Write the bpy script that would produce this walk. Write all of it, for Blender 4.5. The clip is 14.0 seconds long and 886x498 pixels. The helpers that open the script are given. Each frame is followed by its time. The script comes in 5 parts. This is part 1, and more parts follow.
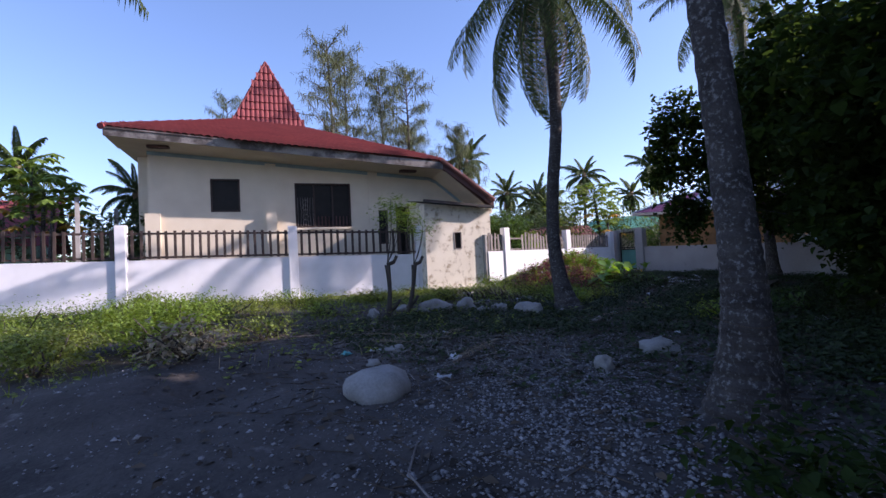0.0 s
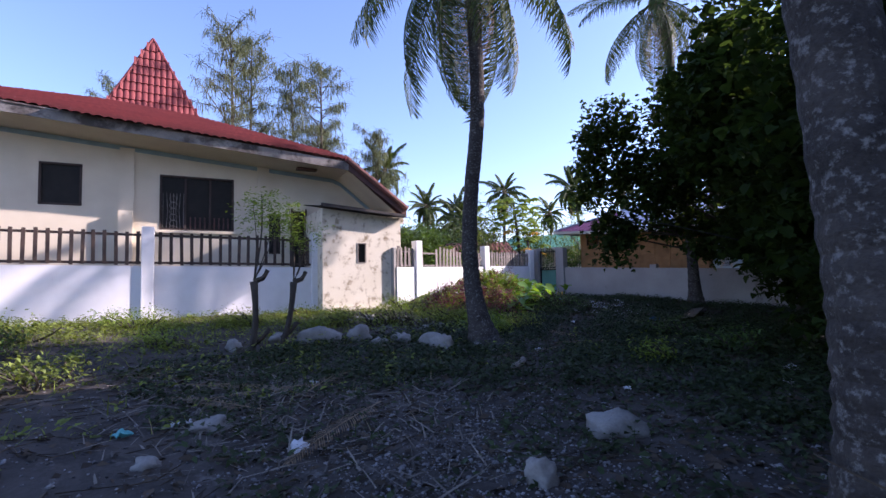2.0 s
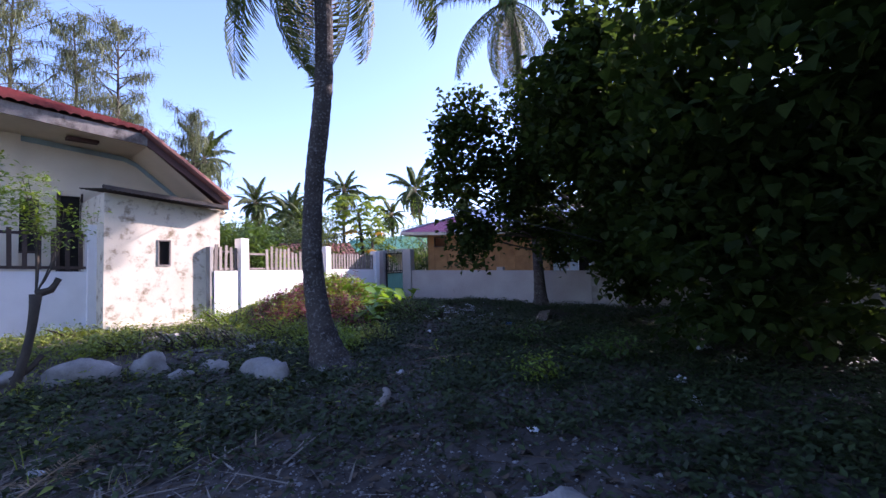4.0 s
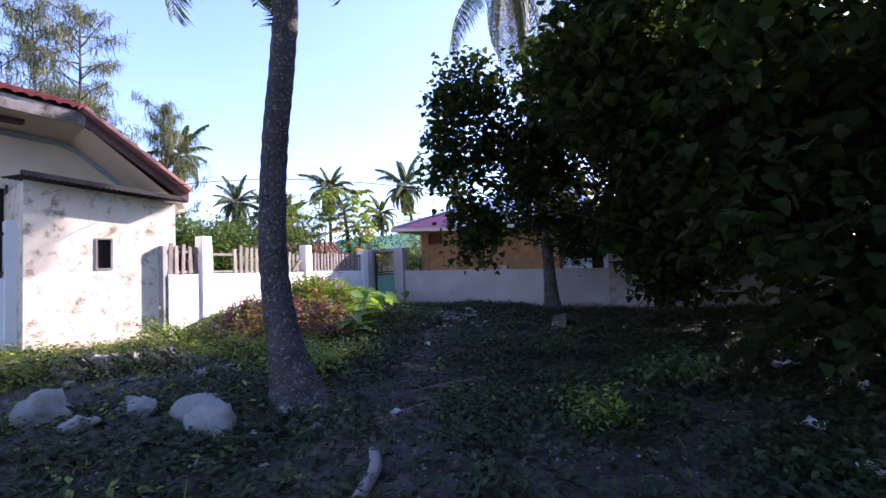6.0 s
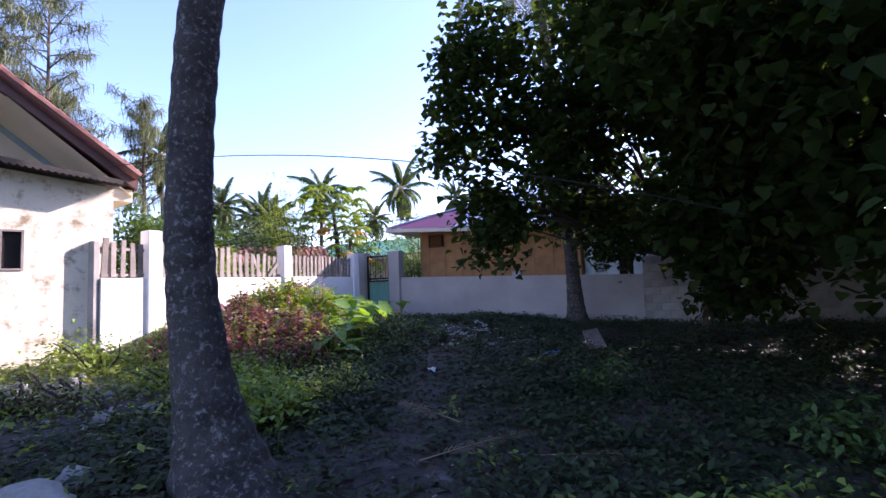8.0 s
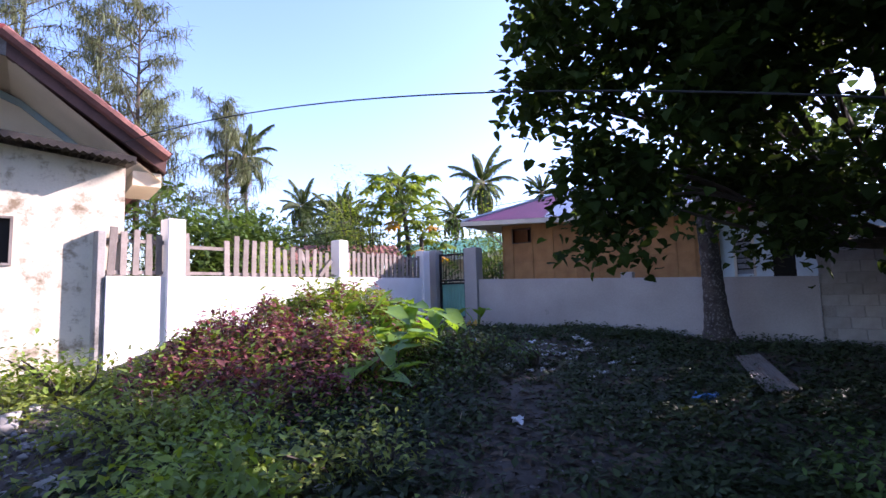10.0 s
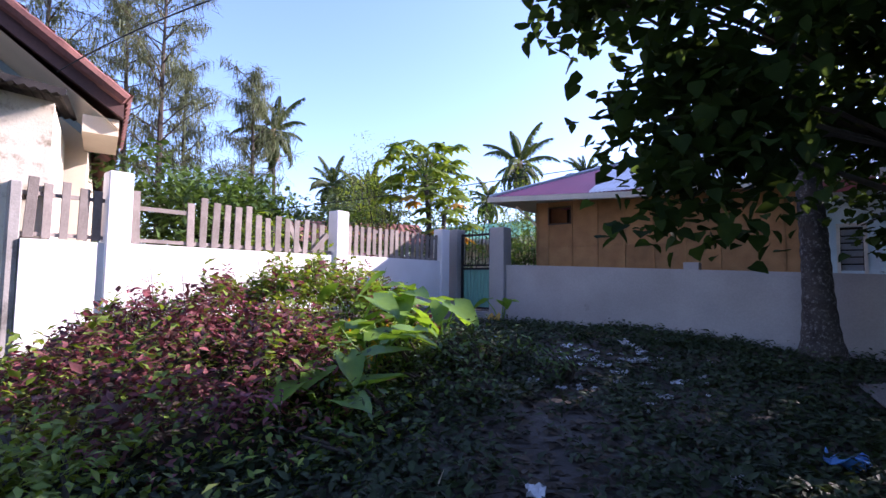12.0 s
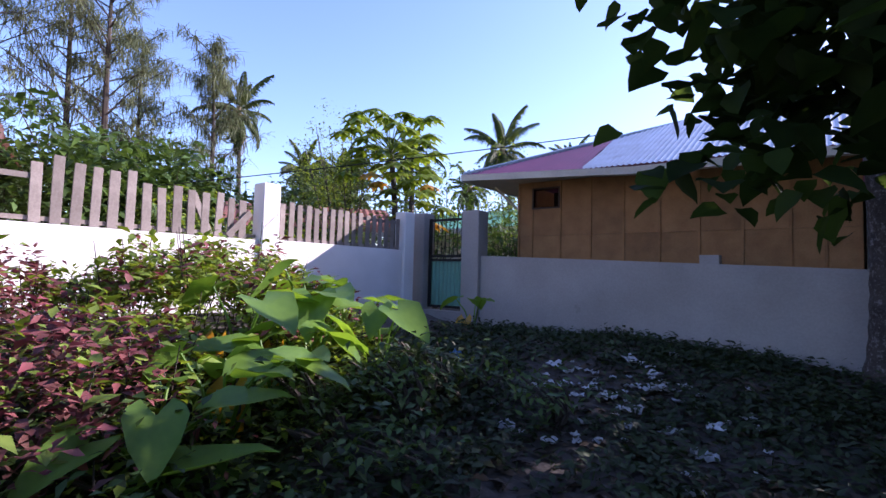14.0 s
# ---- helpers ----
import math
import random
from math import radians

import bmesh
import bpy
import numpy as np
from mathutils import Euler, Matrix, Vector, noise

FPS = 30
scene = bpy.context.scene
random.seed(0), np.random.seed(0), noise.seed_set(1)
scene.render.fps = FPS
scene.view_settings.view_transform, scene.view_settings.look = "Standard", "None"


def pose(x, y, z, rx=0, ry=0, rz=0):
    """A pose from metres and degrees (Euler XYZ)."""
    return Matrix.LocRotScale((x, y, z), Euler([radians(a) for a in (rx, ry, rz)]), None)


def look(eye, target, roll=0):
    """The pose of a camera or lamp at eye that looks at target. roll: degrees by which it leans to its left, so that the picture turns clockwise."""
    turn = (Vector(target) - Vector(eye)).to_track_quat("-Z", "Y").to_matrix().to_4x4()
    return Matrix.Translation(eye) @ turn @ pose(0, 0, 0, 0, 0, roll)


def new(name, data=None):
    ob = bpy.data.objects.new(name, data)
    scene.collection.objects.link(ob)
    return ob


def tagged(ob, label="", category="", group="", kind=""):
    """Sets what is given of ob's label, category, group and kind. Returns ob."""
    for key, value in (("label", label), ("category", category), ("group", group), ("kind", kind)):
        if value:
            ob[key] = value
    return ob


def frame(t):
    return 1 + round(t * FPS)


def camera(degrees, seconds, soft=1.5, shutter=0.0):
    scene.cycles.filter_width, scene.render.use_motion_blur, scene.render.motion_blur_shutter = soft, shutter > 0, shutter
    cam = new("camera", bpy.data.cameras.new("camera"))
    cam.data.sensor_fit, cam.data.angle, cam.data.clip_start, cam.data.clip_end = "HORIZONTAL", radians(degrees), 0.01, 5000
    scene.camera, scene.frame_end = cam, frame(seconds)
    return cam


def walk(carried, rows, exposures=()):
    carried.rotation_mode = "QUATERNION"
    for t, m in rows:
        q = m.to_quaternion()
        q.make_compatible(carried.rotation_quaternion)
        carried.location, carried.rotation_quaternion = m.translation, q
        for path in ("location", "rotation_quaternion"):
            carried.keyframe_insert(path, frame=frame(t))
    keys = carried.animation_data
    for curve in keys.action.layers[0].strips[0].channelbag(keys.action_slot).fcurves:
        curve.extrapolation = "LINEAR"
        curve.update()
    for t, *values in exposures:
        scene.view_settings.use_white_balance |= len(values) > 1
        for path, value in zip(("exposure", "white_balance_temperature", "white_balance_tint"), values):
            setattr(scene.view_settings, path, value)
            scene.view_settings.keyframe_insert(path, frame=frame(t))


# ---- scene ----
cam = camera(85.5, 14.0)
ROWS = [
    (0.0, 0.173, -0.075, 1.559, 91.95, 2.85, 56.73),
    (0.5, -0.408, 0.494, 1.561, 91.69, 3.67, 59.68),
    (1.0, -0.823, 0.941, 1.573, 92.65, 3.02, 50.72),
    (1.5, -1.187, 1.367, 1.619, 92.77, 1.91, 44.68),
    (2.0, -1.557, 1.826, 1.669, 93.28, 1.11, 47.16),
    (2.5, -1.925, 2.196, 1.704, 92.49, 0.27, 42.73),
    (3.0, -2.295, 2.543, 1.677, 94.30, 1.18, 41.53),
    (3.5, -2.680, 2.842, 1.687, 93.40, 1.61, 36.17),
    (4.0, -2.990, 3.124, 1.716, 93.15, 1.64, 27.79),
    (6.5, -4.454, 5.357, 1.711, 93.29, 2.73, 26.33),
    (7.0, -4.780, 5.842, 1.646, 94.22, 2.45, 25.63),
    (9.5, -6.298, 8.533, 1.612, 94.28, 0.97, 31.12),
    (10.0, -6.598, 9.129, 1.628, 95.23, 1.65, 36.02),
    (10.5, -6.763, 9.557, 1.641, 91.40, 2.15, 34.84),
    (11.0, -6.932, 10.019, 1.643, 89.69, -0.63, 37.41),
    (11.5, -7.212, 10.432, 1.643, 93.17, -2.18, 35.83),
    (12.0, -7.438, 10.896, 1.598, 93.71, -0.79, 40.30),
    (12.5, -7.624, 11.323, 1.627, 92.90, -3.50, 38.24),
    (13.0, -7.873, 11.700, 1.631, 92.98, -1.42, 34.64),
    (13.5, -8.136, 12.156, 1.605, 94.52, 0.91, 39.10),
    (14.0, -8.351, 12.599, 1.614, 92.91, -1.53, 38.30),
]
EXPOSURES = [(0.0, 0.85, 6100, 31), (2.0, 1.17, 6100, 33), (4.2, 1.57, 6000, 37), (7.0, 1.8, 6150, 37), (10.0, 1.8, 6150, 37), (12.5, 1.48, 5950, 36), (14.0, 1.3, 5900, 36)]
walk(cam, [(t, pose(x, y, z, rx, ry, rz)) for t, x, y, z, rx, ry, rz in ROWS], EXPOSURES)

# ---- light ----
SUN_AZ, SUN_EL = 56.0, 26.0
world = bpy.data.worlds.new("world")
scene.world = world
world.use_nodes = True
wn = world.node_tree
sky = wn.nodes.new("ShaderNodeTexSky")
sky.sky_type, sky.sun_disc = "NISHITA", False
sky.air_density, sky.dust_density, sky.ozone_density = 1.0, 0.7, 3.4
sky.sun_elevation, sky.sun_rotation = radians(SUN_EL), radians(90 - SUN_AZ)
wn.links.new(sky.outputs[0], wn.nodes["Background"].inputs[0])
wn.nodes["Background"].inputs[1].default_value = 0.15
sun_data = bpy.data.lights.new("sun", "SUN")
sun_data.energy, sun_data.angle, sun_data.color = 5.0, radians(0.55), (1.0, 0.93, 0.82)
sun = new("sun", sun_data)
_d = Vector((math.cos(radians(SUN_AZ)) * math.cos(radians(SUN_EL)), math.sin(radians(SUN_AZ)) * math.cos(radians(SUN_EL)), math.sin(radians(SUN_EL))))
sun.matrix_world = look(_d * 100, (0, 0, 0))


# ---- materials ----
def paint(name, col, col2=None, rough=0.85, scale=3.0, fine=40.0, bump=0.15, metal=0.0, spot=None, spot_scale=1.2, spot_cut=0.55, island=0.0, rand=0.0, translucent=0.0, spec=0.3):
    m = bpy.data.materials.new(name)
    m.use_nodes = True
    nt = m.node_tree
    N, L = nt.nodes, nt.links
    b = N["Principled BSDF"]
    b.inputs["Roughness"].default_value, b.inputs["Metallic"].default_value = rough, metal
    b.inputs["Specular IOR Level"].default_value = spec
    tc = N.new("ShaderNodeTexCoord")
    n1, n2 = N.new("ShaderNodeTexNoise"), N.new("ShaderNodeTexNoise")
    n1.inputs["Scale"].default_value, n2.inputs["Scale"].default_value = scale, fine
    n1.inputs["Detail"].default_value, n2.inputs["Detail"].default_value = 6, 5
    L.new(tc.outputs["Object"], n1.inputs["Vector"])
    L.new(tc.outputs["Object"], n2.inputs["Vector"])
    add = N.new("ShaderNodeMath")
    add.operation = "MULTIPLY_ADD"
    L.new(n2.outputs[0], add.inputs[0])
    add.inputs[1].default_value = 0.5
    L.new(n1.outputs[0], add.inputs[2])
    ramp = N.new("ShaderNodeMapRange")
    ramp.inputs["From Min"].default_value, ramp.inputs["From Max"].default_value = 0.5, 1.0
    L.new(add.outputs[0], ramp.inputs["Value"])
    mix = N.new("ShaderNodeMix")
    mix.data_type = "RGBA"
    mix.inputs["A"].default_value = (*col, 1)
    mix.inputs["B"].default_value = (*(col2 or [c * 0.72 for c in col]), 1)
    L.new(ramp.outputs[0], mix.inputs["Factor"])
    out = mix.outputs["Result"]
    if spot:
        n3 = N.new("ShaderNodeTexNoise")
        n3.inputs["Scale"].default_value, n3.inputs["Detail"].default_value, n3.inputs["Roughness"].default_value = spot_scale, 9, 0.68
        L.new(tc.outputs["Object"], n3.inputs["Vector"])
        r3 = N.new("ShaderNodeMapRange")
        r3.inputs["From Min"].default_value, r3.inputs["From Max"].default_value = spot_cut, spot_cut + 0.12
        L.new(n3.outputs[0], r3.inputs["Value"])
        m3 = N.new("ShaderNodeMix")
        m3.data_type = "RGBA"
        L.new(r3.outputs[0], m3.inputs["Factor"])
        L.new(out, m3.inputs["A"])
        m3.inputs["B"].default_value = (*spot, 1)
        out = m3.outputs["Result"]
    if island or rand:
        g = N.new("ShaderNodeNewGeometry") if island else N.new("ShaderNodeObjectInfo")
        hs = N.new("ShaderNodeHueSaturation")
        mr = N.new("ShaderNodeMapRange")
        k = island or rand
        mr.inputs["To Min"].default_value, mr.inputs["To Max"].default_value = 1 - k, 1 + k
        L.new(g.outputs["Random Per Island" if island else "Random"], mr.inputs["Value"])
        L.new(mr.outputs[0], hs.inputs["Value"])
        L.new(out, hs.inputs["Color"])
        out = hs.outputs[0]
    L.new(out, b.inputs["Base Color"])
    if bump:
        bp = N.new("ShaderNodeBump")
        bp.inputs["Strength"].default_value, bp.inputs["Distance"].default_value = bump, 0.02
        L.new(add.outputs[0], bp.inputs["Height"])
        L.new(bp.outputs[0], b.inputs["Normal"])
    if translucent:
        tr, ms = N.new("ShaderNodeBsdfTranslucent"), N.new("ShaderNodeMixShader")
        bright = N.new("ShaderNodeHueSaturation")
        bright.inputs["Value"].default_value, bright.inputs["Saturation"].default_value, bright.inputs["Hue"].default_value = 1.7, 1.15, 0.48
        L.new(out, bright.inputs["Color"])
        L.new(bright.outputs[0], tr.inputs[0])
        ms.inputs[0].default_value = translucent
        L.new(b.outputs[0], ms.inputs[1])
        L.new(tr.outputs[0], ms.inputs[2])
        L.new(ms.outputs[0], N["Material Output"].inputs[0])
    return m


M_GROUND = paint("sandy_soil", (0.09, 0.077, 0.068), (0.032, 0.027, 0.023), 0.95, 1.1, 22, 1.0, spot=(0.17, 0.155, 0.14), spot_scale=3.5, spot_cut=0.6)
M_GRAVEL = paint("gravel", (0.25, 0.24, 0.24), (0.12, 0.115, 0.112), 0.9, 20, 60, 0.2, island=0.65)
M_ROCK = paint("pale_rock", (0.31, 0.295, 0.28), (0.17, 0.158, 0.14), 0.9, 4, 40, 0.4, spot=(0.24, 0.22, 0.19), spot_scale=5, spot_cut=0.62)
M_WHITE = paint("white_wall_paint", (0.76, 0.74, 0.74), (0.66, 0.64, 0.63), 0.9, 2, 50, 0.15, spot=(0.5, 0.47, 0.44), spot_scale=2.2, spot_cut=0.68)
M_CREAM = paint("cream_wall_paint", (0.68, 0.59, 0.45), (0.6, 0.51, 0.38), 0.85, 1.5, 40, 0.1)
M_ANNEX = paint("stained_cream_plaster", (0.7, 0.64, 0.52), (0.6, 0.53, 0.41), 0.9, 1.4, 30, 0.3, spot=(0.26, 0.2, 0.13), spot_scale=2.8, spot_cut=0.525)
M_GREYWALL = paint("grey_cement_render", (0.36, 0.345, 0.33), (0.27, 0.255, 0.24), 0.92, 1.2, 35, 0.25, spot=(0.2, 0.19, 0.175), spot_scale=1.6, spot_cut=0.66)
M_CONCRETE = paint("weathered_concrete", (0.33, 0.31, 0.29), (0.2, 0.19, 0.175), 0.92, 2.5, 40, 0.3, spot=(0.1, 0.09, 0.08), spot_scale=2.5, spot_cut=0.58)
M_BLOCK = paint("hollow_block", (0.34, 0.33, 0.31), (0.25, 0.24, 0.22), 0.95, 6, 60, 0.4, rand=0.15)
M_DARKWOOD = paint("dark_stained_wood", (0.075, 0.05, 0.04), (0.045, 0.03, 0.024), 0.7, 3, 60, 0.2, rand=0.2)
M_GREYWOOD = paint("weathered_grey_wood", (0.27, 0.235, 0.21), (0.15, 0.125, 0.11), 0.9, 3, 50, 0.35, rand=0.25)
M_FASCIA = paint("brown_fascia_paint", (0.12, 0.06, 0.05), (0.07, 0.04, 0.035), 0.8, 2, 40, 0.2, spot=(0.3, 0.28, 0.26), spot_scale=1.5, spot_cut=0.62)
M_FASCIA2 = paint("weathered_concrete_fascia", (0.32, 0.3, 0.28), (0.16, 0.14, 0.13), 0.9, 2, 40, 0.3, spot=(0.07, 0.06, 0.055), spot_scale=1.3, spot_cut=0.45)
M_TILE = paint("red_roof_tile", (0.24, 0.052, 0.05), (0.15, 0.034, 0.036), 0.72, 1.2, 30, 0.15, spot=(0.13, 0.04, 0.04), spot_scale=2.0, spot_cut=0.64)
M_TILE_OLD = paint("aged_roof_tile", (0.25, 0.1, 0.08), (0.12, 0.06, 0.05), 0.85, 2, 30, 0.3)
# near-black that paints in the darkness of unlit rooms
M_DARK = paint("unlit_room_black", (0.02, 0.018, 0.016), None, 0.9, 2, 30, 0.0)
M_BLACKROOF = paint("blackened_tin", (0.03, 0.027, 0.025), (0.06, 0.05, 0.045), 0.7, 3, 40, 0.1, metal=0.2)
M_GREYTRIM = paint("blue_grey_trim_paint", (0.3, 0.4, 0.42), None, 0.85, 3, 40, 0.1)
M_BARK = paint("palm_bark", (0.07, 0.06, 0.053), (0.025, 0.021, 0.019), 0.95, 5, 55, 1.0, spot=(0.18, 0.172, 0.162), spot_scale=24, spot_cut=0.53)
M_BARK2 = paint("tree_bark", (0.085, 0.07, 0.056), (0.045, 0.037, 0.03), 0.95, 4, 40, 0.5)
M_FROND = paint("palm_frond_green", (0.06, 0.085, 0.024), (0.035, 0.055, 0.016), 0.6, 2, 20, 0, island=0.4, translucent=0.2, spec=0.15)
M_FROND_DRY = paint("dry_frond", (0.3, 0.22, 0.13), (0.19, 0.13, 0.08), 0.8, 2, 20, 0, island=0.25, translucent=0.15)
M_LEAF = paint("broad_leaf_dark", (0.032, 0.054, 0.013), (0.018, 0.033, 0.009), 0.7, 2, 20, 0, island=0.4, translucent=0.42, spec=0.1)
M_LEAF_LIGHT = paint("fresh_leaf", (0.19, 0.26, 0.045), (0.11, 0.18, 0.03), 0.5, 2, 20, 0, island=0.35, translucent=0.35)
M_LEAF_MID = paint("garden_leaf", (0.07, 0.12, 0.028), (0.04, 0.08, 0.02), 0.5, 2, 20, 0, island=0.4, translucent=0.3)
# garden leaf darkened: the tree shade is put into this colour
M_WEED_SHADED = paint("weed_shade_darkened", (0.036, 0.056, 0.018), (0.02, 0.033, 0.011), 0.6, 2, 20, 0, island=0.5, translucent=0.25)
M_CASU = paint("casuarina_needle", (0.12, 0.14, 0.07), (0.08, 0.1, 0.05), 0.7, 2, 20, 0, island=0.35, translucent=0.25)
M_RED = paint("copperleaf_red", (0.21, 0.055, 0.065), (0.11, 0.055, 0.04), 0.55, 3, 20, 0, island=0.5, translucent=0.2)
M_GRASS = paint("weed_green", (0.2, 0.24, 0.05), (0.11, 0.15, 0.03), 0.6, 1.5, 20, 0, island=0.4, translucent=0.3)
M_LITTER = paint("fallen_leaf", (0.085, 0.06, 0.04), (0.04, 0.03, 0.02), 0.85, 2, 20, 0, island=0.5)
M_STRAW = paint("dry_straw", (0.32, 0.26, 0.16), (0.2, 0.15, 0.09), 0.8, 2, 20, 0, island=0.3)
M_DEBRIS = paint("dried_leaflet", (0.2, 0.175, 0.145), (0.11, 0.095, 0.08), 0.85, 2, 20, 0, island=0.6)
M_TARO = paint("taro_leaf", (0.15, 0.26, 0.045), (0.085, 0.18, 0.03), 0.4, 3, 20, 0.05, island=0.25, translucent=0.4)
M_YELLOW = paint("yellowed_leaf", (0.45, 0.3, 0.05), (0.33, 0.2, 0.05), 0.6, 3, 20, 0, island=0.25, translucent=0.3)
M_BAMBOO = paint("woven_bamboo", (0.33, 0.175, 0.07), (0.22, 0.115, 0.045), 0.7, 4, 60, 0.4, rand=0.12)
M_CREAMTRIM = paint("cream_trim_paint", (0.62, 0.57, 0.47), None, 0.7, 2, 30, 0.05)
M_PURPLE = paint("purple_metal_roof", (0.2, 0.06, 0.12), (0.15, 0.05, 0.1), 0.45, 2, 30, 0.05, metal=0.1)
M_GALV = paint("galvanised_sheet", (0.5, 0.54, 0.6), (0.36, 0.38, 0.4), 0.4, 3, 30, 0.05, metal=0.7)
M_TIN = paint("rusted_tin", (0.24, 0.22, 0.2), (0.13, 0.1, 0.085), 0.5, 4, 30, 0.1, metal=0.4, spot=(0.16, 0.08, 0.05), spot_scale=4, spot_cut=0.55)
M_GREENROOF = paint("green_metal_roof", (0.1, 0.3, 0.2), (0.08, 0.24, 0.16), 0.5, 2, 30, 0.05)
M_GATEGREEN = paint("green_gate_sheet", (0.12, 0.3, 0.24), (0.09, 0.24, 0.19), 0.5, 2, 30, 0.05)
M_IRON = paint("dark_iron", (0.03, 0.03, 0.032), None, 0.5, 4, 40, 0.05, metal=0.5)
M_PLASTIC = paint("white_plastic_scrap", (0.55, 0.55, 0.57), (0.36, 0.35, 0.35), 0.5, 6, 40, 0.1, rand=0.2)
M_BLUE = paint("blue_plastic", (0.07, 0.24, 0.5), (0.05, 0.13, 0.34), 0.4, 6, 40, 0.1)
M_TEAL = paint("teal_plastic", (0.1, 0.4, 0.4), None, 0.4, 6, 40, 0.1)
M_CABLE = paint("black_cable", (0.02, 0.02, 0.02), None, 0.6, 4, 40, 0)
M_LIGHTBLUE = paint("pale_blue_paint", (0.55, 0.68, 0.72), None, 0.8, 2, 40, 0.05)
M_GREENPAINT = paint("pale_green_paint", (0.35, 0.6, 0.42), None, 0.8, 2, 40, 0.05)
M_CROWN_FAR = paint("far_leaf", (0.06, 0.09, 0.03), (0.04, 0.065, 0.022), 0.6, 1.5, 15, 0, island=0.35, translucent=0.25)

# ---- mesh helpers ----
rng = np.random.default_rng(7)


class Mesh:
    def __init__(self):
        self.v, self.f = [], []

    def quad(self, a, b, c, d):
        k = len(self.v)
        self.v += [a, b, c, d]
        self.f.append((k, k + 1, k + 2, k + 3))

    def tri(self, a, b, c):
        k = len(self.v)
        self.v += [a, b, c]
        self.f.append((k, k + 1, k + 2))

    def box(self, x0, x1, y0, y1, z0, z1, m=None, bevel=0.0):
        k = len(self.v)
        if bevel:
            e = bevel
            ring = lambda g, z: [(x0 + g, y0, z), (x1 - g, y0, z), (x1, y0 + g, z), (x1, y1 - g, z), (x1 - g, y1, z), (x0 + g, y1, z), (x0, y1 - g, z), (x0, y0 + g, z)]
            inset = lambda z: [(x0 + 2 * e, y0 + e, z), (x1 - 2 * e, y0 + e, z), (x1 - e, y0 + 2 * e, z), (x1 - e, y1 - 2 * e, z), (x1 - 2 * e, y1 - e, z), (x0 + 2 * e, y1 - e, z), (x0 + e, y1 - 2 * e, z), (x0 + e, y0 + 2 * e, z)]
            p = ring(e, z0) + ring(e, z1 - e) + inset(z1)
            fs = [(i, (i + 1) % 8, 8 + (i + 1) % 8, 8 + i) for i in range(8)] + [(8 + i, 8 + (i + 1) % 8, 16 + (i + 1) % 8, 16 + i) for i in range(8)] + [tuple(range(16, 24)), tuple(reversed(range(8)))]
        else:
            p = [(x0, y0, z0), (x1, y0, z0), (x1, y1, z0), (x0, y1, z0), (x0, y0, z1), (x1, y0, z1), (x1, y1, z1), (x0, y1, z1)]
            fs = [(0, 3, 2, 1), (4, 5, 6, 7), (0, 1, 5, 4), (1, 2, 6, 5), (2, 3, 7, 6), (3, 0, 4, 7)]
        if m is not None:
            p = [tuple(m @ Vector(q)) for q in p]
        self.v += p
        self.f += [tuple(k + i for i in q) for q in fs]
        return self

    def tube(self, pts, radii, n=8, cap=True):
        k = len(self.v)
        pts = [Vector(p) for p in pts]
        for i, p in enumerate(pts):
            d = (pts[min(i + 1, len(pts) - 1)] - pts[max(i - 1, 0)]).normalized()
            a = d.orthogonal().normalized() if abs(d.z) < 0.9 else Vector((1, 0, 0)).cross(d).normalized()
            b = d.cross(a)
            for j in range(n):
                t = 2 * math.pi * j / n
                self.v.append(tuple(p + (a * math.cos(t) + b * math.sin(t)) * radii[i]))
        for i in range(len(pts) - 1):
            for j in range(n):
                self.f.append((k + i * n + j, k + i * n + (j + 1) % n, k + (i + 1) * n + (j + 1) % n, k + (i + 1) * n + j))
        if cap:
            self.f.append(tuple(k + j for j in reversed(range(n))))
            self.f.append(tuple(k + (len(pts) - 1) * n + j for j in range(n)))
        return self

    def holed(self, x0, x1, z0, z1, y0, y1, holes, top=None):
        """A wall in the xz plane with rectangular holes; top(x) may lower its upper edge."""
        xs = sorted({x0, x1, *[c for h in holes for c in h[:2]], *([x0 + (x1 - x0) * i / 24 for i in range(25)] if top else [])})
        zs = sorted({z0, z1, *[c for h in holes for c in h[2:]]})
        inside = lambda x, z: x0 < x < x1 and z0 < z < z1 and not any(h[0] < x < h[1] and h[2] < z < h[3] for h in holes)
        cl = (lambda x, z: min(z, top(x))) if top else (lambda x, z: z)
        for a, b in zip(xs, xs[1:]):
            for c, d in zip(zs, zs[1:]):
                mx, mz = (a + b) / 2, (c + d) / 2
                if not inside(mx, mz):
                    continue
                ca, cb, da, db = cl(a, c), cl(b, c), cl(a, d), cl(b, d)
                if da - ca < 1e-6 and db - cb < 1e-6:
                    continue
                self.quad((a, y0, ca), (b, y0, cb), (b, y0, db), (a, y0, da))
                self.quad((b, y1, cb), (a, y1, ca), (a, y1, da), (b, y1, db))
                if not inside(a - 1e-4, mz):
                    self.quad((a, y1, ca), (a, y0, ca), (a, y0, da), (a, y1, da))
                if not inside(b + 1e-4, mz):
                    self.quad((b, y0, cb), (b, y1, cb), (b, y1, db), (b, y0, db))
                if not inside(mx, d + 1e-4) or (top and d >= min(top(a), top(b))):
                    self.quad((a, y0, da), (b, y0, db), (b, y1, db), (a, y1, da))
                if not inside(mx, c - 1e-4):
                    self.quad((a, y1, ca), (b, y1, cb), (b, y0, cb), (a, y0, ca))
        return self

    def data(self, name, smooth=False):
        me = bpy.data.meshes.new(name)
        me.from_pydata(self.v, [], self.f)
        if smooth:
            me.polygons.foreach_set("use_smooth", [True] * len(me.polygons))
        me.update()
        return me


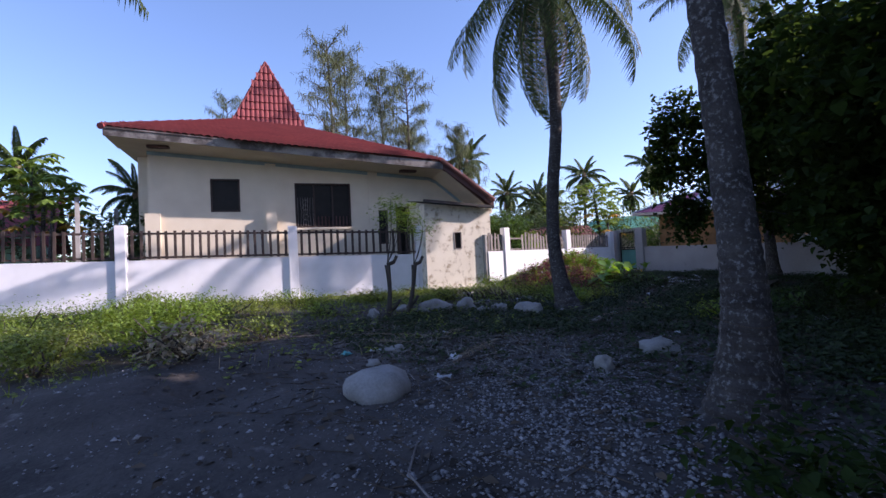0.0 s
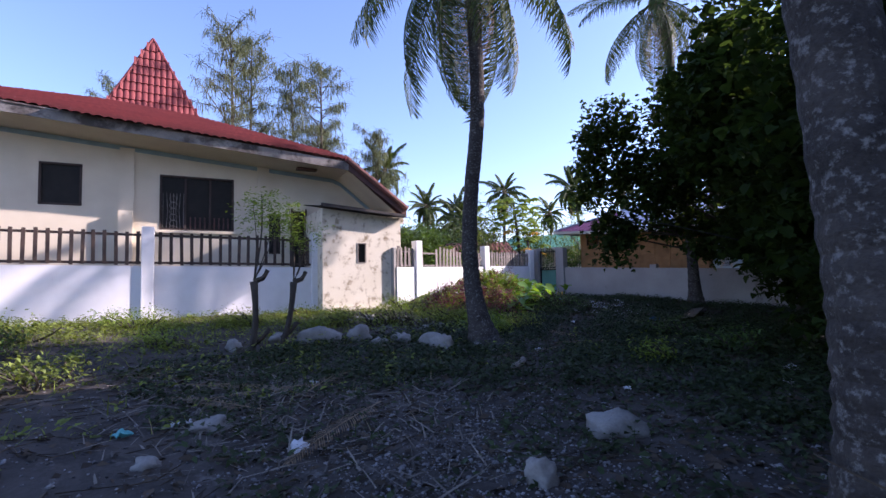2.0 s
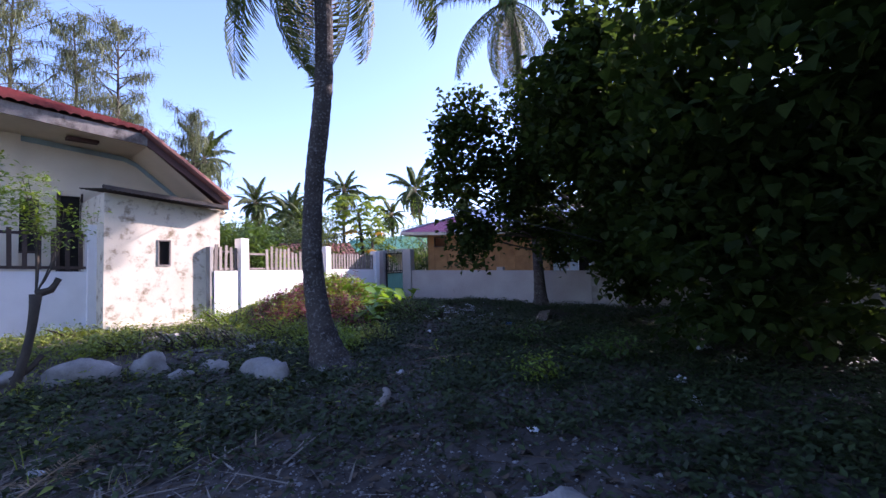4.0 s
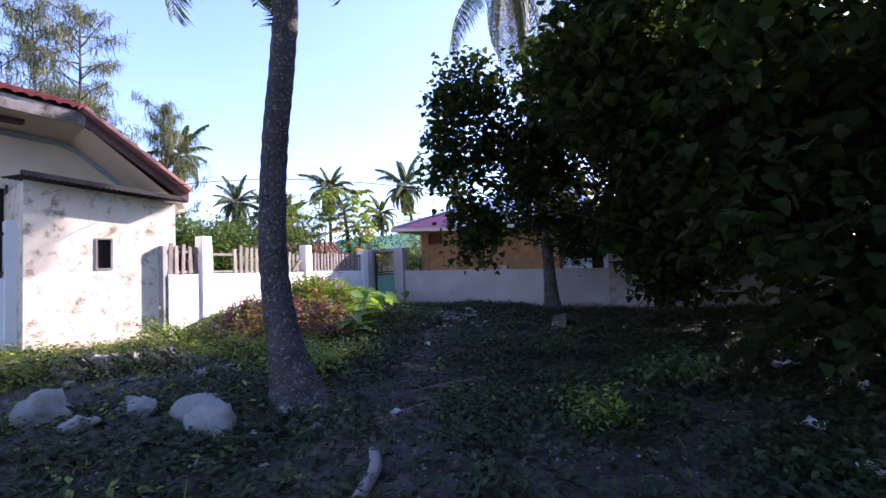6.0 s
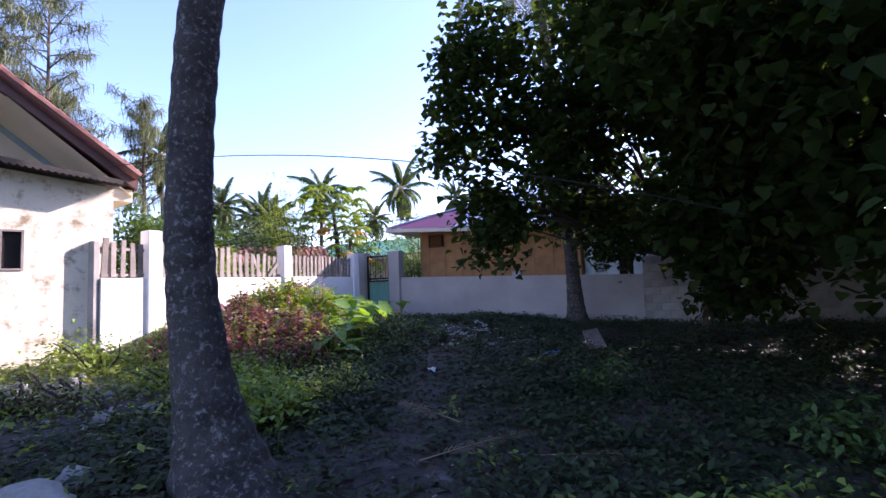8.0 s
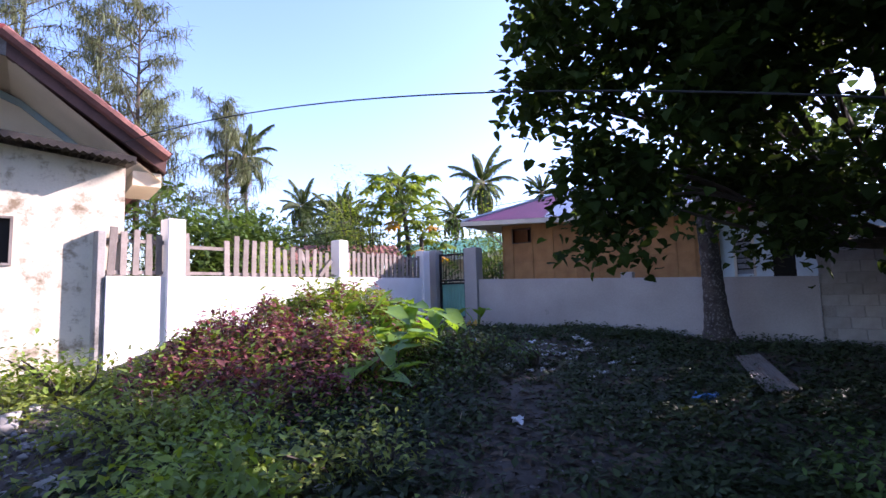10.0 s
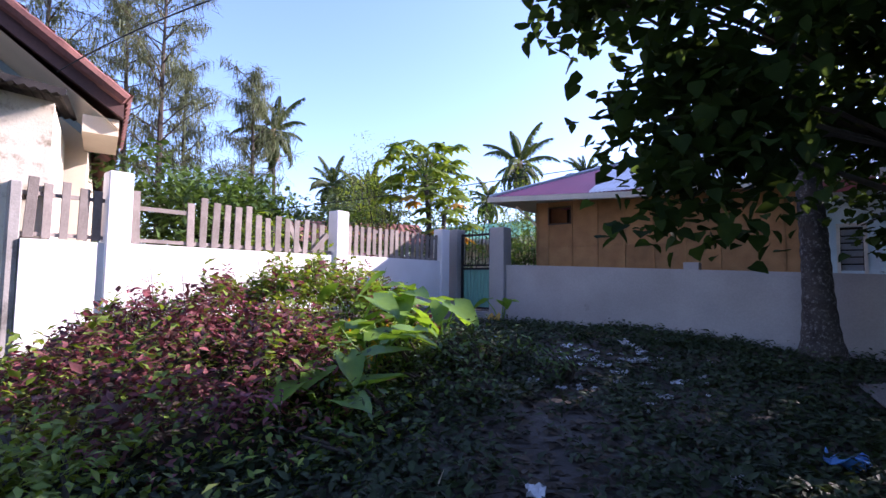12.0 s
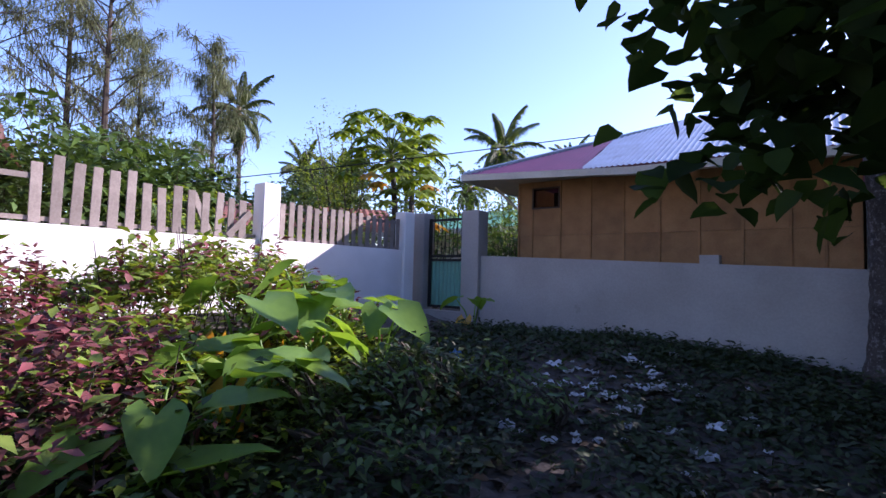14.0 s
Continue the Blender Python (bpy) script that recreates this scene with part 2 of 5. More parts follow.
def np_mesh(name, V, F):
    """A mesh from an array of vertices and an array of faces of one size."""
    me = bpy.data.meshes.new(name)
    k = F.shape[1]
    me.vertices.add(len(V))
    me.vertices.foreach_set("co", np.ascontiguousarray(V, dtype=np.float32).ravel())
    me.loops.add(F.size)
    me.loops.foreach_set("vertex_index", F.astype(np.int32).ravel())
    me.polygons.add(len(F))
    me.polygons.foreach_set("loop_start", np.arange(0, F.size, k, dtype=np.int32))
    me.update(calc_edges=True)
    return me


def part(name, data, material, parent=None, label="", smooth=False, m=None):
    me = data.data(name, smooth) if isinstance(data, Mesh) else data
    if not me.materials:
        me.materials.append(material)
    ob = new(name, me)
    if parent:
        ob.parent = parent
    if m is not None:
        ob.matrix_basis = m
    if label:
        ob["label"] = label
    return ob


def thing(name, m=None, label="", category="", group="", kind=""):
    ob = new(name)
    ob.empty_display_size = 0.2
    if m is not None:
        ob.matrix_basis = m
    return tagged(ob, label, category, group, kind)


def turns(yaw, pitch, roll):
    """Rotation matrices (n, 3, 3): roll about y, then pitch about x, then yaw about z."""
    cy, sy, cp, sp, cr, sr = np.cos(yaw), np.sin(yaw), np.cos(pitch), np.sin(pitch), np.cos(roll), np.sin(roll)
    o, l = np.zeros_like(yaw), np.ones_like(yaw)
    Z = np.stack([np.stack([cy, -sy, o], -1), np.stack([sy, cy, o], -1), np.stack([o, o, l], -1)], -2)
    X = np.stack([np.stack([l, o, o], -1), np.stack([o, cp, -sp], -1), np.stack([o, sp, cp], -1)], -2)
    Y = np.stack([np.stack([cr, o, sr], -1), np.stack([o, l, o], -1), np.stack([-sr, o, cr], -1)], -2)
    return Z @ X @ Y


def scatter(name, tv, tf, P, yaw, pitch, roll, size):
    """Copies of a small template at places P, joined into one mesh. size: (n,) or (n, 3)."""
    tv, tf = np.array(tv, float), np.array(tf)
    size = np.asarray(size, float)
    if size.ndim == 1:
        size = np.repeat(size[:, None], 3, 1)
    V = np.einsum("nij,nkj->nki", turns(yaw, pitch, roll), tv[None] * size[:, None, :]) + P[:, None, :]
    F = tf[None] + (np.arange(len(P)) * len(tv))[:, None, None]
    return np_mesh(name, V.reshape(-1, 3), F.reshape(-1, tf.shape[1]))


# leaf templates: base at the origin, pointing along +y, facing +z
HEART = ([(0, 0, 0), (-0.42, 0.05, 0.1), (-0.5, 0.35, 0.1), (-0.22, 0.78, 0.0), (0, 1.0, -0.14), (0.22, 0.78, 0.0), (0.5, 0.35, 0.1), (0.42, 0.05, 0.1), (0, 0.45, -0.04)],
         [(8, 0, 1), (8, 1, 2), (8, 2, 3), (8, 3, 4), (8, 4, 5), (8, 5, 6), (8, 6, 7), (8, 7, 0)])
OVAL = ([(0, 0, 0), (-0.24, 0.4, 0.07), (0, 1, -0.1), (0.24, 0.4, 0.07), (0, 0.45, 0)], [(4, 0, 1), (4, 1, 2), (4, 2, 3), (4, 3, 0)])
BLADE = ([(-0.5, 0, 0), (0.5, 0, 0), (-0.35, 0.55, 0.0), (0.35, 0.55, 0.0), (0, 1, -0.18)], [(0, 1, 3), (0, 3, 2), (2, 3, 4)])
STONE = ([(0, 0, -0.6), (0.9, 0, -0.1), (0.3, 0.8, -0.15), (-0.7, 0.6, -0.1), (-0.8, -0.5, -0.05), (0.3, -0.85, -0.1), (0.1, 0.05, 0.55)],
         [(0, 2, 1), (0, 3, 2), (0, 4, 3), (0, 5, 4), (0, 1, 5), (6, 1, 2), (6, 2, 3), (6, 3, 4), (6, 4, 5), (6, 5, 1)])


def smooth01(x):
    x = np.clip(x, 0, 1)
    return x * x * (3 - 2 * x)


# house frame: x along the facade, y away behind the annex front, z up
HX, HY, HA = -15.9, 11.2, 76.0
HM = pose(HX, HY, 0, 0, 0, HA)
_u = np.array([math.cos(radians(HA)), math.sin(radians(HA))])
_n = np.array([math.sin(radians(HA)), -math.cos(radians(HA))])


def height(x, y):
    """The lie of the land."""
    x, y = np.asarray(x, float), np.asarray(y, float)
    d = _n[0] * (x - HX) + _n[1] * (y - HY)
    h = 0.24 + 0.34 * smooth01(1 - (d - 1.0) / 7.0)
    h = h - 0.16 * smooth01(1 - np.hypot(x - 1, y + 1) / 6.0)
    h = h + 0.42 * np.exp(-((x + 14.2) / 1.6) ** 2) * smooth01((y - 11.6) / 1.5) * smooth01((19.5 - y) / 1.0)
    h = h + 0.22 * np.exp(-(((x + 12.2) / 1.6) ** 2 + ((y - 14.6) / 2.0) ** 2))
    h = h + 0.22 * smooth01((y - 16.5) / 2.5) * smooth01((x + 14) / 4)
    a, c = x + 6.6 + 0.9 * (y - 0.2), (y - 0.2) - 0.9 * (x + 6.6)
    h = h + 0.24 * np.exp(-(a / 1.5) ** 2 - (np.maximum(np.abs(c) - 1.2, 0) / 0.9) ** 2) - 0.15 * np.exp(-(((x + 5.7) / 0.42) ** 2 + ((y - 0.55) / 0.5) ** 2))
    h = h + 0.03 * np.sin(x * 1.3 + 0.7 * y) * np.sin(y * 1.1 - 0.4 * x) + 0.015 * np.sin(3.1 * x + 1.2) * np.sin(2.7 * y)
    far = smooth01((np.hypot(x + 8, y - 8) - 30) / 30)
    return h * (1 - far) + 0.4 * far


def on_ground(x, y, dz=0.0):
    return np.stack([x, y, height(x, y) + dz], -1)


# ---- ground ----
def axis(lo, hi, step, far):
    mid = np.arange(lo, hi + step / 2, step)
    out = [step]
    while sum(out) < far:
        out.append(out[-1] * 1.35)
    c = np.cumsum(out)
    return np.concatenate([lo - c[::-1], mid, hi + c])


gx, gy = axis(-20, 3, 0.1, 900), axis(-4, 21, 0.1, 900)
GX, GY = np.meshgrid(gx, gy)
GZ = height(GX, GY)
near = (GX > -20.5) & (GX < 3.5) & (GY > -4.5) & (GY < 21.5)
GZ = GZ + near * rng.normal(0, 0.008, GZ.shape)
ni, nj = GX.shape
ii = (np.arange(ni - 1)[:, None] * nj + np.arange(nj - 1)[None]).ravel()
ground = part("ground", np_mesh("ground", np.stack([GX, GY, GZ], -1).reshape(-1, 3), np.stack([ii, ii + 1, ii + nj + 1, ii + nj], -1)), M_GROUND)
ground.data.polygons.foreach_set("use_smooth", [True] * len(ground.data.polygons))
tagged(ground, "grey sandy soil with gravel and leaf litter", "ground", kind="structure")


# ---- front boundary wall with timber pickets ----
def wall_z(s):
    return 2.06 + (-1.7 - s) * 0.016


front = thing("wall_front", HM, "white painted low boundary wall with dark timber pickets", "wall", kind="structure")
POSTS = [(-17.2, 3.42), (-11.95, 3.39), (-6.55, 3.27), (-1.72, 3.23)]
for k, (s, top) in enumerate(POSTS):
    part("post", Mesh().box(s - 0.02, s + 0.3, -0.1, 0.22, 0.2, top, bevel=0.015), M_WHITE, front, "white painted concrete post")
for (a, _), (b, _) in zip(POSTS, POSTS[1:]):
    w = Mesh()
    za, zb = wall_z(a), wall_z(b)
    a2, b2 = a + 0.3, b - 0.02
    w.box(a2, b2, 0.0, 0.14, 0.1, za - 0.04)
    w.v = [(x, y, z if z < 1 else (zb if x > (a + b) / 2 else za)) for x, y, z in w.v]
    part("wall_panel", w, M_WHITE, front)
PICKET = Mesh().box(-0.045, 0.045, -0.012, 0.012, 0, 0.95, bevel=0.004).data("picket")
PICKET.materials.append(M_DARKWOOD)
for (a, _), (b, _) in zip(POSTS, POSTS[1:]):
    for zoff in (0.06, 0.86):
        r = Mesh().box(a + 0.3, b - 0.02, 0.04, 0.08, 0, 0.07)
        r.v = [(x, y, z + wall_z(x) + zoff) for x, y, z in r.v]
        part("rail", r, M_DARKWOOD, front)
    cnt = int((b - a - 0.3) / 0.255)
    for i in range(cnt):
        s = a + 0.3 + (i + 0.6) * (b - a - 0.32) / cnt
        part("picket", PICKET, M_DARKWOOD, front, m=pose(s + random.uniform(-0.015, 0.015), 0.02, wall_z(s) + 0.04 + random.uniform(-0.02, 0.02), 0, random.uniform(-1.2, 1.2), 0))

# ---- house ----
house = thing("house", HM, "cream plastered house with a red tiled hip roof and steep gable", "house")
SWIN, BWIN, DWIN, DOOR = (-9.3, -8.25, 4.04, 5.33), (-6.2, -3.96, 3.36, 5.19), (-2.98, -2.4, 2.6, 4.05), (-1.95, -1.5, 1.6, 4.2)


def fascia_z(s):
    return 5.6 + (-0.8 - s) * 0.077 if s < -0.3 else 5.56 - (s + 0.3) * 0.79


def soffit_z(s):
    return fascia_z(s) - 0.06


part("front_wall", Mesh().holed(-11.4, 1.5, 0.2, 7.0, 1.9, 2.1, [SWIN, BWIN, DWIN, DOOR], top=soffit_z), M_CREAM, house, "cream painted plaster wall")
side = Mesh()
side.box(-11.4, -11.2, 2.1, 10.5, 0.2, 6.35)
side.box(-12.0, -11.4, 3.2, 3.4, 0.2, 6.4)
side.box(1.3, 1.5, 2.1, 10.5, 0.2, 4.2)
side.box(-11.2, 1.3, 10.3, 10.5, 0.2, 5.5)
part("side_wall", side, M_CREAM, house)
part("corner_pilaster", Mesh().box(-11.5, -11.0, 1.8, 1.9, 0.2, 4.0), M_CREAM, house)
for s in (-7.3, -3.2):
    p = Mesh().box(s, s + 0.4, 1.82, 1.9, 0.2, 5.95 if s < -5 else 5.7)
    part("pilaster", p, M_CREAM, house)
part("pilaster_stub", Mesh().box(-7.3, -6.92, 1.6, 1.82, 0.2, 3.92), M_CREAM, house)
# added black board: the room's darkness behind the facade windows, as colour
part("unlit_room_board", Mesh().box(-11.2, 1.3, 4.4, 4.5, 0.2, 5.5), M_DARK, house)


def window(h, parent, name, frame_mat, y0=1.9, bars=1, t=0.06, sill=True):
    x0, x1, z0, z1 = h
    edges = [x0 + t] + [x0 + (x1 - x0) * (i + 1) / (bars + 1) + d for i in range(bars) for d in (-0.03, 0.03)] + [x1 - t]
    f = Mesh().holed(x0, x1, z0, z1, y0 - 0.02, y0 + 0.1, [(a, b, z0 + t, z1 - t) for a, b in zip(edges[::2], edges[1::2])])
    ob = part(name, f, frame_mat, parent, "dark timber window frame")
    part("pane", Mesh().box(x0 + t, x1 - t, y0 + 0.06, y0 + 0.07, z0 + t, z1 - t), M_PANE, ob)
    return ob


M_PANE = paint("dusty_dark_glass", (0.014, 0.012, 0.011), (0.022, 0.019, 0.016), 0.5, 3, 30, 0, spec=0.2)
window(SWIN, house, "window", M_DARKWOOD, bars=0)
bw = window(BWIN, house, "window", M_DARKWOOD, bars=2)
grille = Mesh()
for i in range(7):
    x = -6.1 + i * 0.1
    grille.tube([(x, 1.93, 3.45), (x + 0.04 * math.sin(i), 1.93, 4.0), (x, 1.93, 4.6)], [0.008] * 3, 5)
for i in range(5):
    grille.tube([(-5.8 + 0.12 * math.cos(a), 1.93, 3.6 + 0.2 * i + 0.1 * math.sin(a)) for a in np.linspace(0, 5.2, 10)], [0.008] * 10, 5)
part("grille", grille, M_GREYWOOD, bw, "wrought iron scroll grille")
bal = Mesh()
for i in range(9):
    x = -5.3 + i * 0.145
    bal.tube([(x, 1.93, 3.43), (x, 1.93, 3.55), (x, 1.93, 3.7), (x, 1.93, 3.82)], [0.02, 0.035, 0.02, 0.03], 6)
part("baluster_row", bal, M_FASCIA, bw)
part("sill", Mesh().box(-6.3, -3.86, 1.78, 1.9, 3.27, 3.36, bevel=0.01), M_CREAM, bw)
window(DWIN, house, "window", M_DARKWOOD, bars=0)
door = part("door_frame", Mesh().box(-2.03, -1.95, 1.86, 2.0, 1.6, 4.28).box(-1.5, -1.45, 1.86, 2.0, 1.6, 4.28), M_DARKWOOD, house)
part("door_leaf", Mesh().box(-1.95, -1.5, 2.02, 2.06, 1.6, 4.2), M_PANE, door)

# fascia, soffit and trim
fa = Mesh()
ss = list(np.linspace(-12.35, -0.3, 30))
for a, b in zip(ss, ss[1:]):
    za, zb = fascia_z(a), fascia_z(b)
    fa.quad((a, 0.4, za), (b, 0.4, zb), (b, 0.36, zb + 0.3), (a, 0.36, za + 0.3))
    fa.quad((b, 0.5, zb), (a, 0.5, za), (a, 0.5, za + 0.3), (b, 0.5, zb + 0.3))
    fa.quad((a, 0.5, za), (b, 0.5, zb), (b, 0.4, zb), (a, 0.4, za))
fa.quad((-12.35, 9, 6.5), (-12.35, 0.4, 6.5), (-12.35, 0.36, 6.8), (-12.35, 9, 6.8))
part("fascia", fa, M_FASCIA2, house, "mouldy concrete fascia board")
so = Mesh()
ss = list(np.linspace(-12.33, 1.9, 40))
for a, b in zip(ss, ss[1:]):
    so.quad((a, 2.0, soffit_z(a)), (b, 2.0, soffit_z(b)), (b, 0.42, fascia_z(b)), (a, 0.42, fascia_z(a)))
so.quad((-12.3, 2, 6.45), (-11.3, 2, 6.4), (-11.3, 10, 6.4), (-12.3, 10, 6.45))
part("soffit", so, M_CREAM, house, "cream painted soffit")
for s in (-11.2, -2.0):
    part("soffit_vent", Mesh().box(s, s + 0.7, 0.9, 1.15, soffit_z(s + 0.35) - 0.06, soffit_z(s + 0.35) + 0.02), M_FASCIA, house)
tr = Mesh()
ss = list(np.linspace(-11.4, 1.5, 40))
for a, b in zip(ss, ss[1:]):
    tr.quad((a, 1.875, soffit_z(a) - 0.15), (b, 1.875, soffit_z(b) - 0.15), (b, 1.875, soffit_z(b) - 0.01), (a, 1.875, soffit_z(a) - 0.01))
    tr.quad((a, 1.895, soffit_z(a) - 0.15), (b, 1.895, soffit_z(b) - 0.15), (b, 1.875, soffit_z(b) - 0.15), (a, 1.875, soffit_z(a) - 0.15))
part("trim_band", tr, M_GREYTRIM, house, "faded blue-grey trim band")
rk = Mesh()
K, T = Vector((-0.3, 0.36, 5.95)), Vector((1.95, 0.36, 4.25))
for a, b, y in ((K, T, 0.36), (K, T, 0.48)):
    rk.quad((a.x, y, a.z - 0.4), (b.x, y, b.z - 0.28), (b.x, y, b.z + 0.05), (a.x, y, a.z + 0.05))
rk.quad((K.x, 0.36, K.z - 0.4), (K.x, 0.48, K.z - 0.4), (T.x, 0.48, T.z - 0.28), (T.x, 0.36, T.z - 0.28))
rk.quad((T.x, 0.36, T.z - 0.28), (T.x, 6, T.z - 0.28), (T.x, 6, T.z + 0.05), (T.x, 0.36, T.z + 0.05))
part("rake_board", rk, M_FASCIA, house, "peeling brown rake board")
part("eave_return", Mesh().box(1.45, 1.9, 0.5, 1.9, 3.72, 3.98), M_CREAM, house)


def tiled(name, poly, up, parent, mat, period=0.25, step=0.4, amp=0.06):
    """Rows of pan tiles over a plane polygon; up: the direction in the plane that runs up the slope."""
    poly = [Vector(p) for p in poly]
    nrm = (poly[1] - poly[0]).cross(poly[2] - poly[0]).normalized()
    up = (Vector(up) - nrm * Vector(up).dot(nrm)).normalized()
    if nrm.z < 0:
        nrm = -nrm
    ax = up.cross(nrm).normalized()
    o = poly[0]
    q = [((p - o).dot(ax), (p - o).dot(up)) for p in poly]

    def inside(x, y):
        c = False
        for (x1, y1), (x2, y2) in zip(q, q[1:] + q[:1]):
            if (y1 > y) != (y2 > y) and x < (x2 - x1) * (y - y1) / (y2 - y1) + x1:
                c = not c
        return c
    lo, hi = [min(a[i] for a in q) for i in (0, 1)], [max(a[i] for a in q) for i in (0, 1)]
    w = Mesh()
    sub = 6
    for r in range(int((hi[1] - lo[1]) / step) + 1):
        y0 = lo[1] + r * step
        for c in range(int((hi[0] - lo[0]) / period) + 1):
            x0 = lo[0] + c * period
            if not (inside(x0 + period / 2, y0 + step / 2)):
                continue
            k = len(w.v)
            j = random.uniform(-0.006, 0.006)
            for yy, lift in ((y0 - 0.03, 0.085 + j), (y0 - 0.03, 0.02), (y0 + step, 0.01)):
                for i in range(sub + 1):
                    x = x0 + period * i / sub
                    zz = lift + amp * (abs(math.cos(math.pi * (i / sub))) ** 0.7)
                    if lift == 0.02:
                        zz -= 0.03
                    w.v.append(tuple(o + ax * x + up * yy + nrm * zz))
            for i in range(sub):
                w.f.append((k + i, k + i + 1, k + 2 * (sub + 1) + i + 1, k + 2 * (sub + 1) + i))
                w.f.append((k + sub + 1 + i, k + sub + 2 + i, k + i + 1, k + i))
    return part(name, w, mat, parent)


EL, KN = (-12.4, 0.34, 6.78), (-0.35, 0.34, 5.93)
GL, GR = (-9.37, 18.00, 12.54), (-4.79, 18.00, 12.22)
CL, CR_ = (-9.37, 22.33, 12.34), (-4.79, 22.33, 12.10)
G1, G2 = (-9.49, 17.76, 12.37), (-4.67, 17.76, 12.15)
roof = thing("roof", label="red tiled hip roof", category="roof")
roof.parent = house
tiled("tile_field", [EL, KN, GR, GL], (0, 1, 0.36), roof, M_TILE)
rf = Mesh()
rf.quad(EL, KN, GR, GL)
rf.quad(KN, (1.95, 0.34, 4.25), (1.95, 26, 4.25), CR_)
rf.tri(KN, CR_, GR)
rf.quad((-12.4, 26, 6.7), EL, GL, CL)
rf.quad((1.95, 26, 4.25), (-12.4, 26, 6.7), CL, CR_)
rf.v = [(x, y, z - 0.05) for x, y, z in rf.v]
part("roof_deck", rf, M_TILE_OLD, roof)
tiled("tile_field", [KN, (1.95, 0.34, 4.25), (1.95, 4, 4.25), (-0.35, 4, 5.93)], (-1, 0, 0.75), roof, M_TILE_OLD)
TP = (-7.23, 19.04, 17.29)
tiled("tile_field", [G1, G2, TP], (0, 0.3, 1), roof, M_TILE, period=0.32, step=0.62, amp=0.08)
ga = Mesh()
BL, BR = (-9.31, 21.84, 12.34), (-4.79, 21.84, 12.10)
ga.tri(G1, G2, TP)
ga.tri(G2, BR, TP)
ga.tri(BR, BL, TP)
ga.tri(BL, G1, TP)
part("steep_gable", ga, M_TILE, roof)


def ridge(a, b, parent, mat, r=0.11):
    a, b = Vector(a), Vector(b)
    L = (b - a).length
    n = max(2, int(L / 0.33))
    for i in range(n):
        p, q = a.lerp(b, i / n), a.lerp(b, (i + 1.08) / n)
        part("ridge_cap", Mesh().tube([p, q], [r * 1.12, r * 0.95], 8), mat, parent)


for a, b in ((EL, GL), (KN, GR), (G1, TP), (G2, TP), (KN, (1.95, 0.34, 4.28))):
    ridge(a, b, roof, M_TILE if a != KN or b == GR else M_TILE_OLD, 0.1)

# ---- annex ----
_c = Vector((-4.0, 4.3, 1.65))
AM = Matrix.Translation(_c) @ Matrix.Scale(0.945, 4) @ Matrix.Translation(-_c) @ HM
annex = thing("annex", AM, "stained cream lean-to annex with a blackened tin roof", "outbuilding")
AWIN = (-0.18, 0.15, 2.2, 2.92)
part("front_wall", Mesh().holed(-1.42, 1.5, 0.2, 4.14, 0.0, 0.15, [AWIN], top=lambda s: 4.1 - (s + 1.42) * 0.085), M_ANNEX, annex, "mould-stained cream plaster")
an = Mesh()
an.box(-1.42, -1.27, 0.15, 2.4, 0.2, 4.1)
part("side_wall", an, M_ANNEX, annex)
part("side_wall", Mesh().box(1.35, 1.5, 0.15, 2.4, 0.2, 3.83), M_ANNEX, annex)
# added black board painted as the dim inside of the annex
part("unlit_room_board", Mesh().box(-1.2, 1.3, 1.2, 1.25, 0.3, 3.7), M_DARK, annex)
window(AWIN, annex, "window", M_GREYWOOD, y0=0.0, bars=0, t=0.035)
sheet = Mesh()
for i in range(60):
    a, b = -1.5 + i * 3.15 / 60, -1.5 + (i + 1) * 3.15 / 60
    fz = lambda s, k: 4.17 - (s + 1.42) * 0.085 + 0.018 * math.cos(k * math.pi)
    sheet.quad((a, -0.42, fz(a, i) - 0.06), (b, -0.42, fz(b, i + 1) - 0.06), (b, 2.35, fz(b, i + 1) + 0.35), (a, 2.35, fz(a, i) + 0.35))
part("tin_roof", sheet, M_BLACKROOF, annex)
part("roof_beam", Mesh().box(-1.5, 1.62, -0.2, -0.1, 0, 0.12, m=pose(0, 0, 4.02, 0, 4.85, 0)), M_BLACKROOF, annex)
part("plinth", Mesh().box(-1.3, 1.4, -0.12, 0.0, 0.3, 0.66), M_ANNEX, annex)

# ---- white wall with grey pickets ----
wl = thing("wall_west", None, "white painted boundary wall topped with weathered grey pickets", "wall", kind="structure")
WX = -14.8
BAYS = [(11.95, 12.78, 2.02), (13.05, 16.4, 2.03), (16.72, 19.45, 2.05)]
for y0, y1, z in BAYS:
    part("wall_panel", Mesh().box(WX - 0.14, WX, y0, y1, 0.1, z), M_WHITE, wl)
for y0, z in ((12.78, 2.97), (16.42, 2.88), (19.46, 2.8)):
    part("post", Mesh().box(WX - 0.22, WX + 0.06, y0, y0 + 0.28, 0.1, z, bevel=0.012), M_WHITE, wl, "white painted concrete post")
part("end_post", Mesh().box(WX - 0.22, WX - 0.04, 11.83, 11.945, 0.1, 2.7, bevel=0.012), M_CONCRETE, wl, "mould-stained bare concrete post")
GP = Mesh().box(-0.012, 0.012, -0.048, 0.048, 0, 0.68, bevel=0.003).data("picket")
GP.materials.append(M_GREYWOOD)


def picket(y, z, lean=0, scale=1.0, x=WX - 0.07):
    part("picket", GP, M_GREYWOOD, wl, m=pose(x, y, z, lean, random.uniform(-2, 2), 0) @ Matrix.Diagonal((1, random.uniform(0.85, 1.15), scale, 1)))


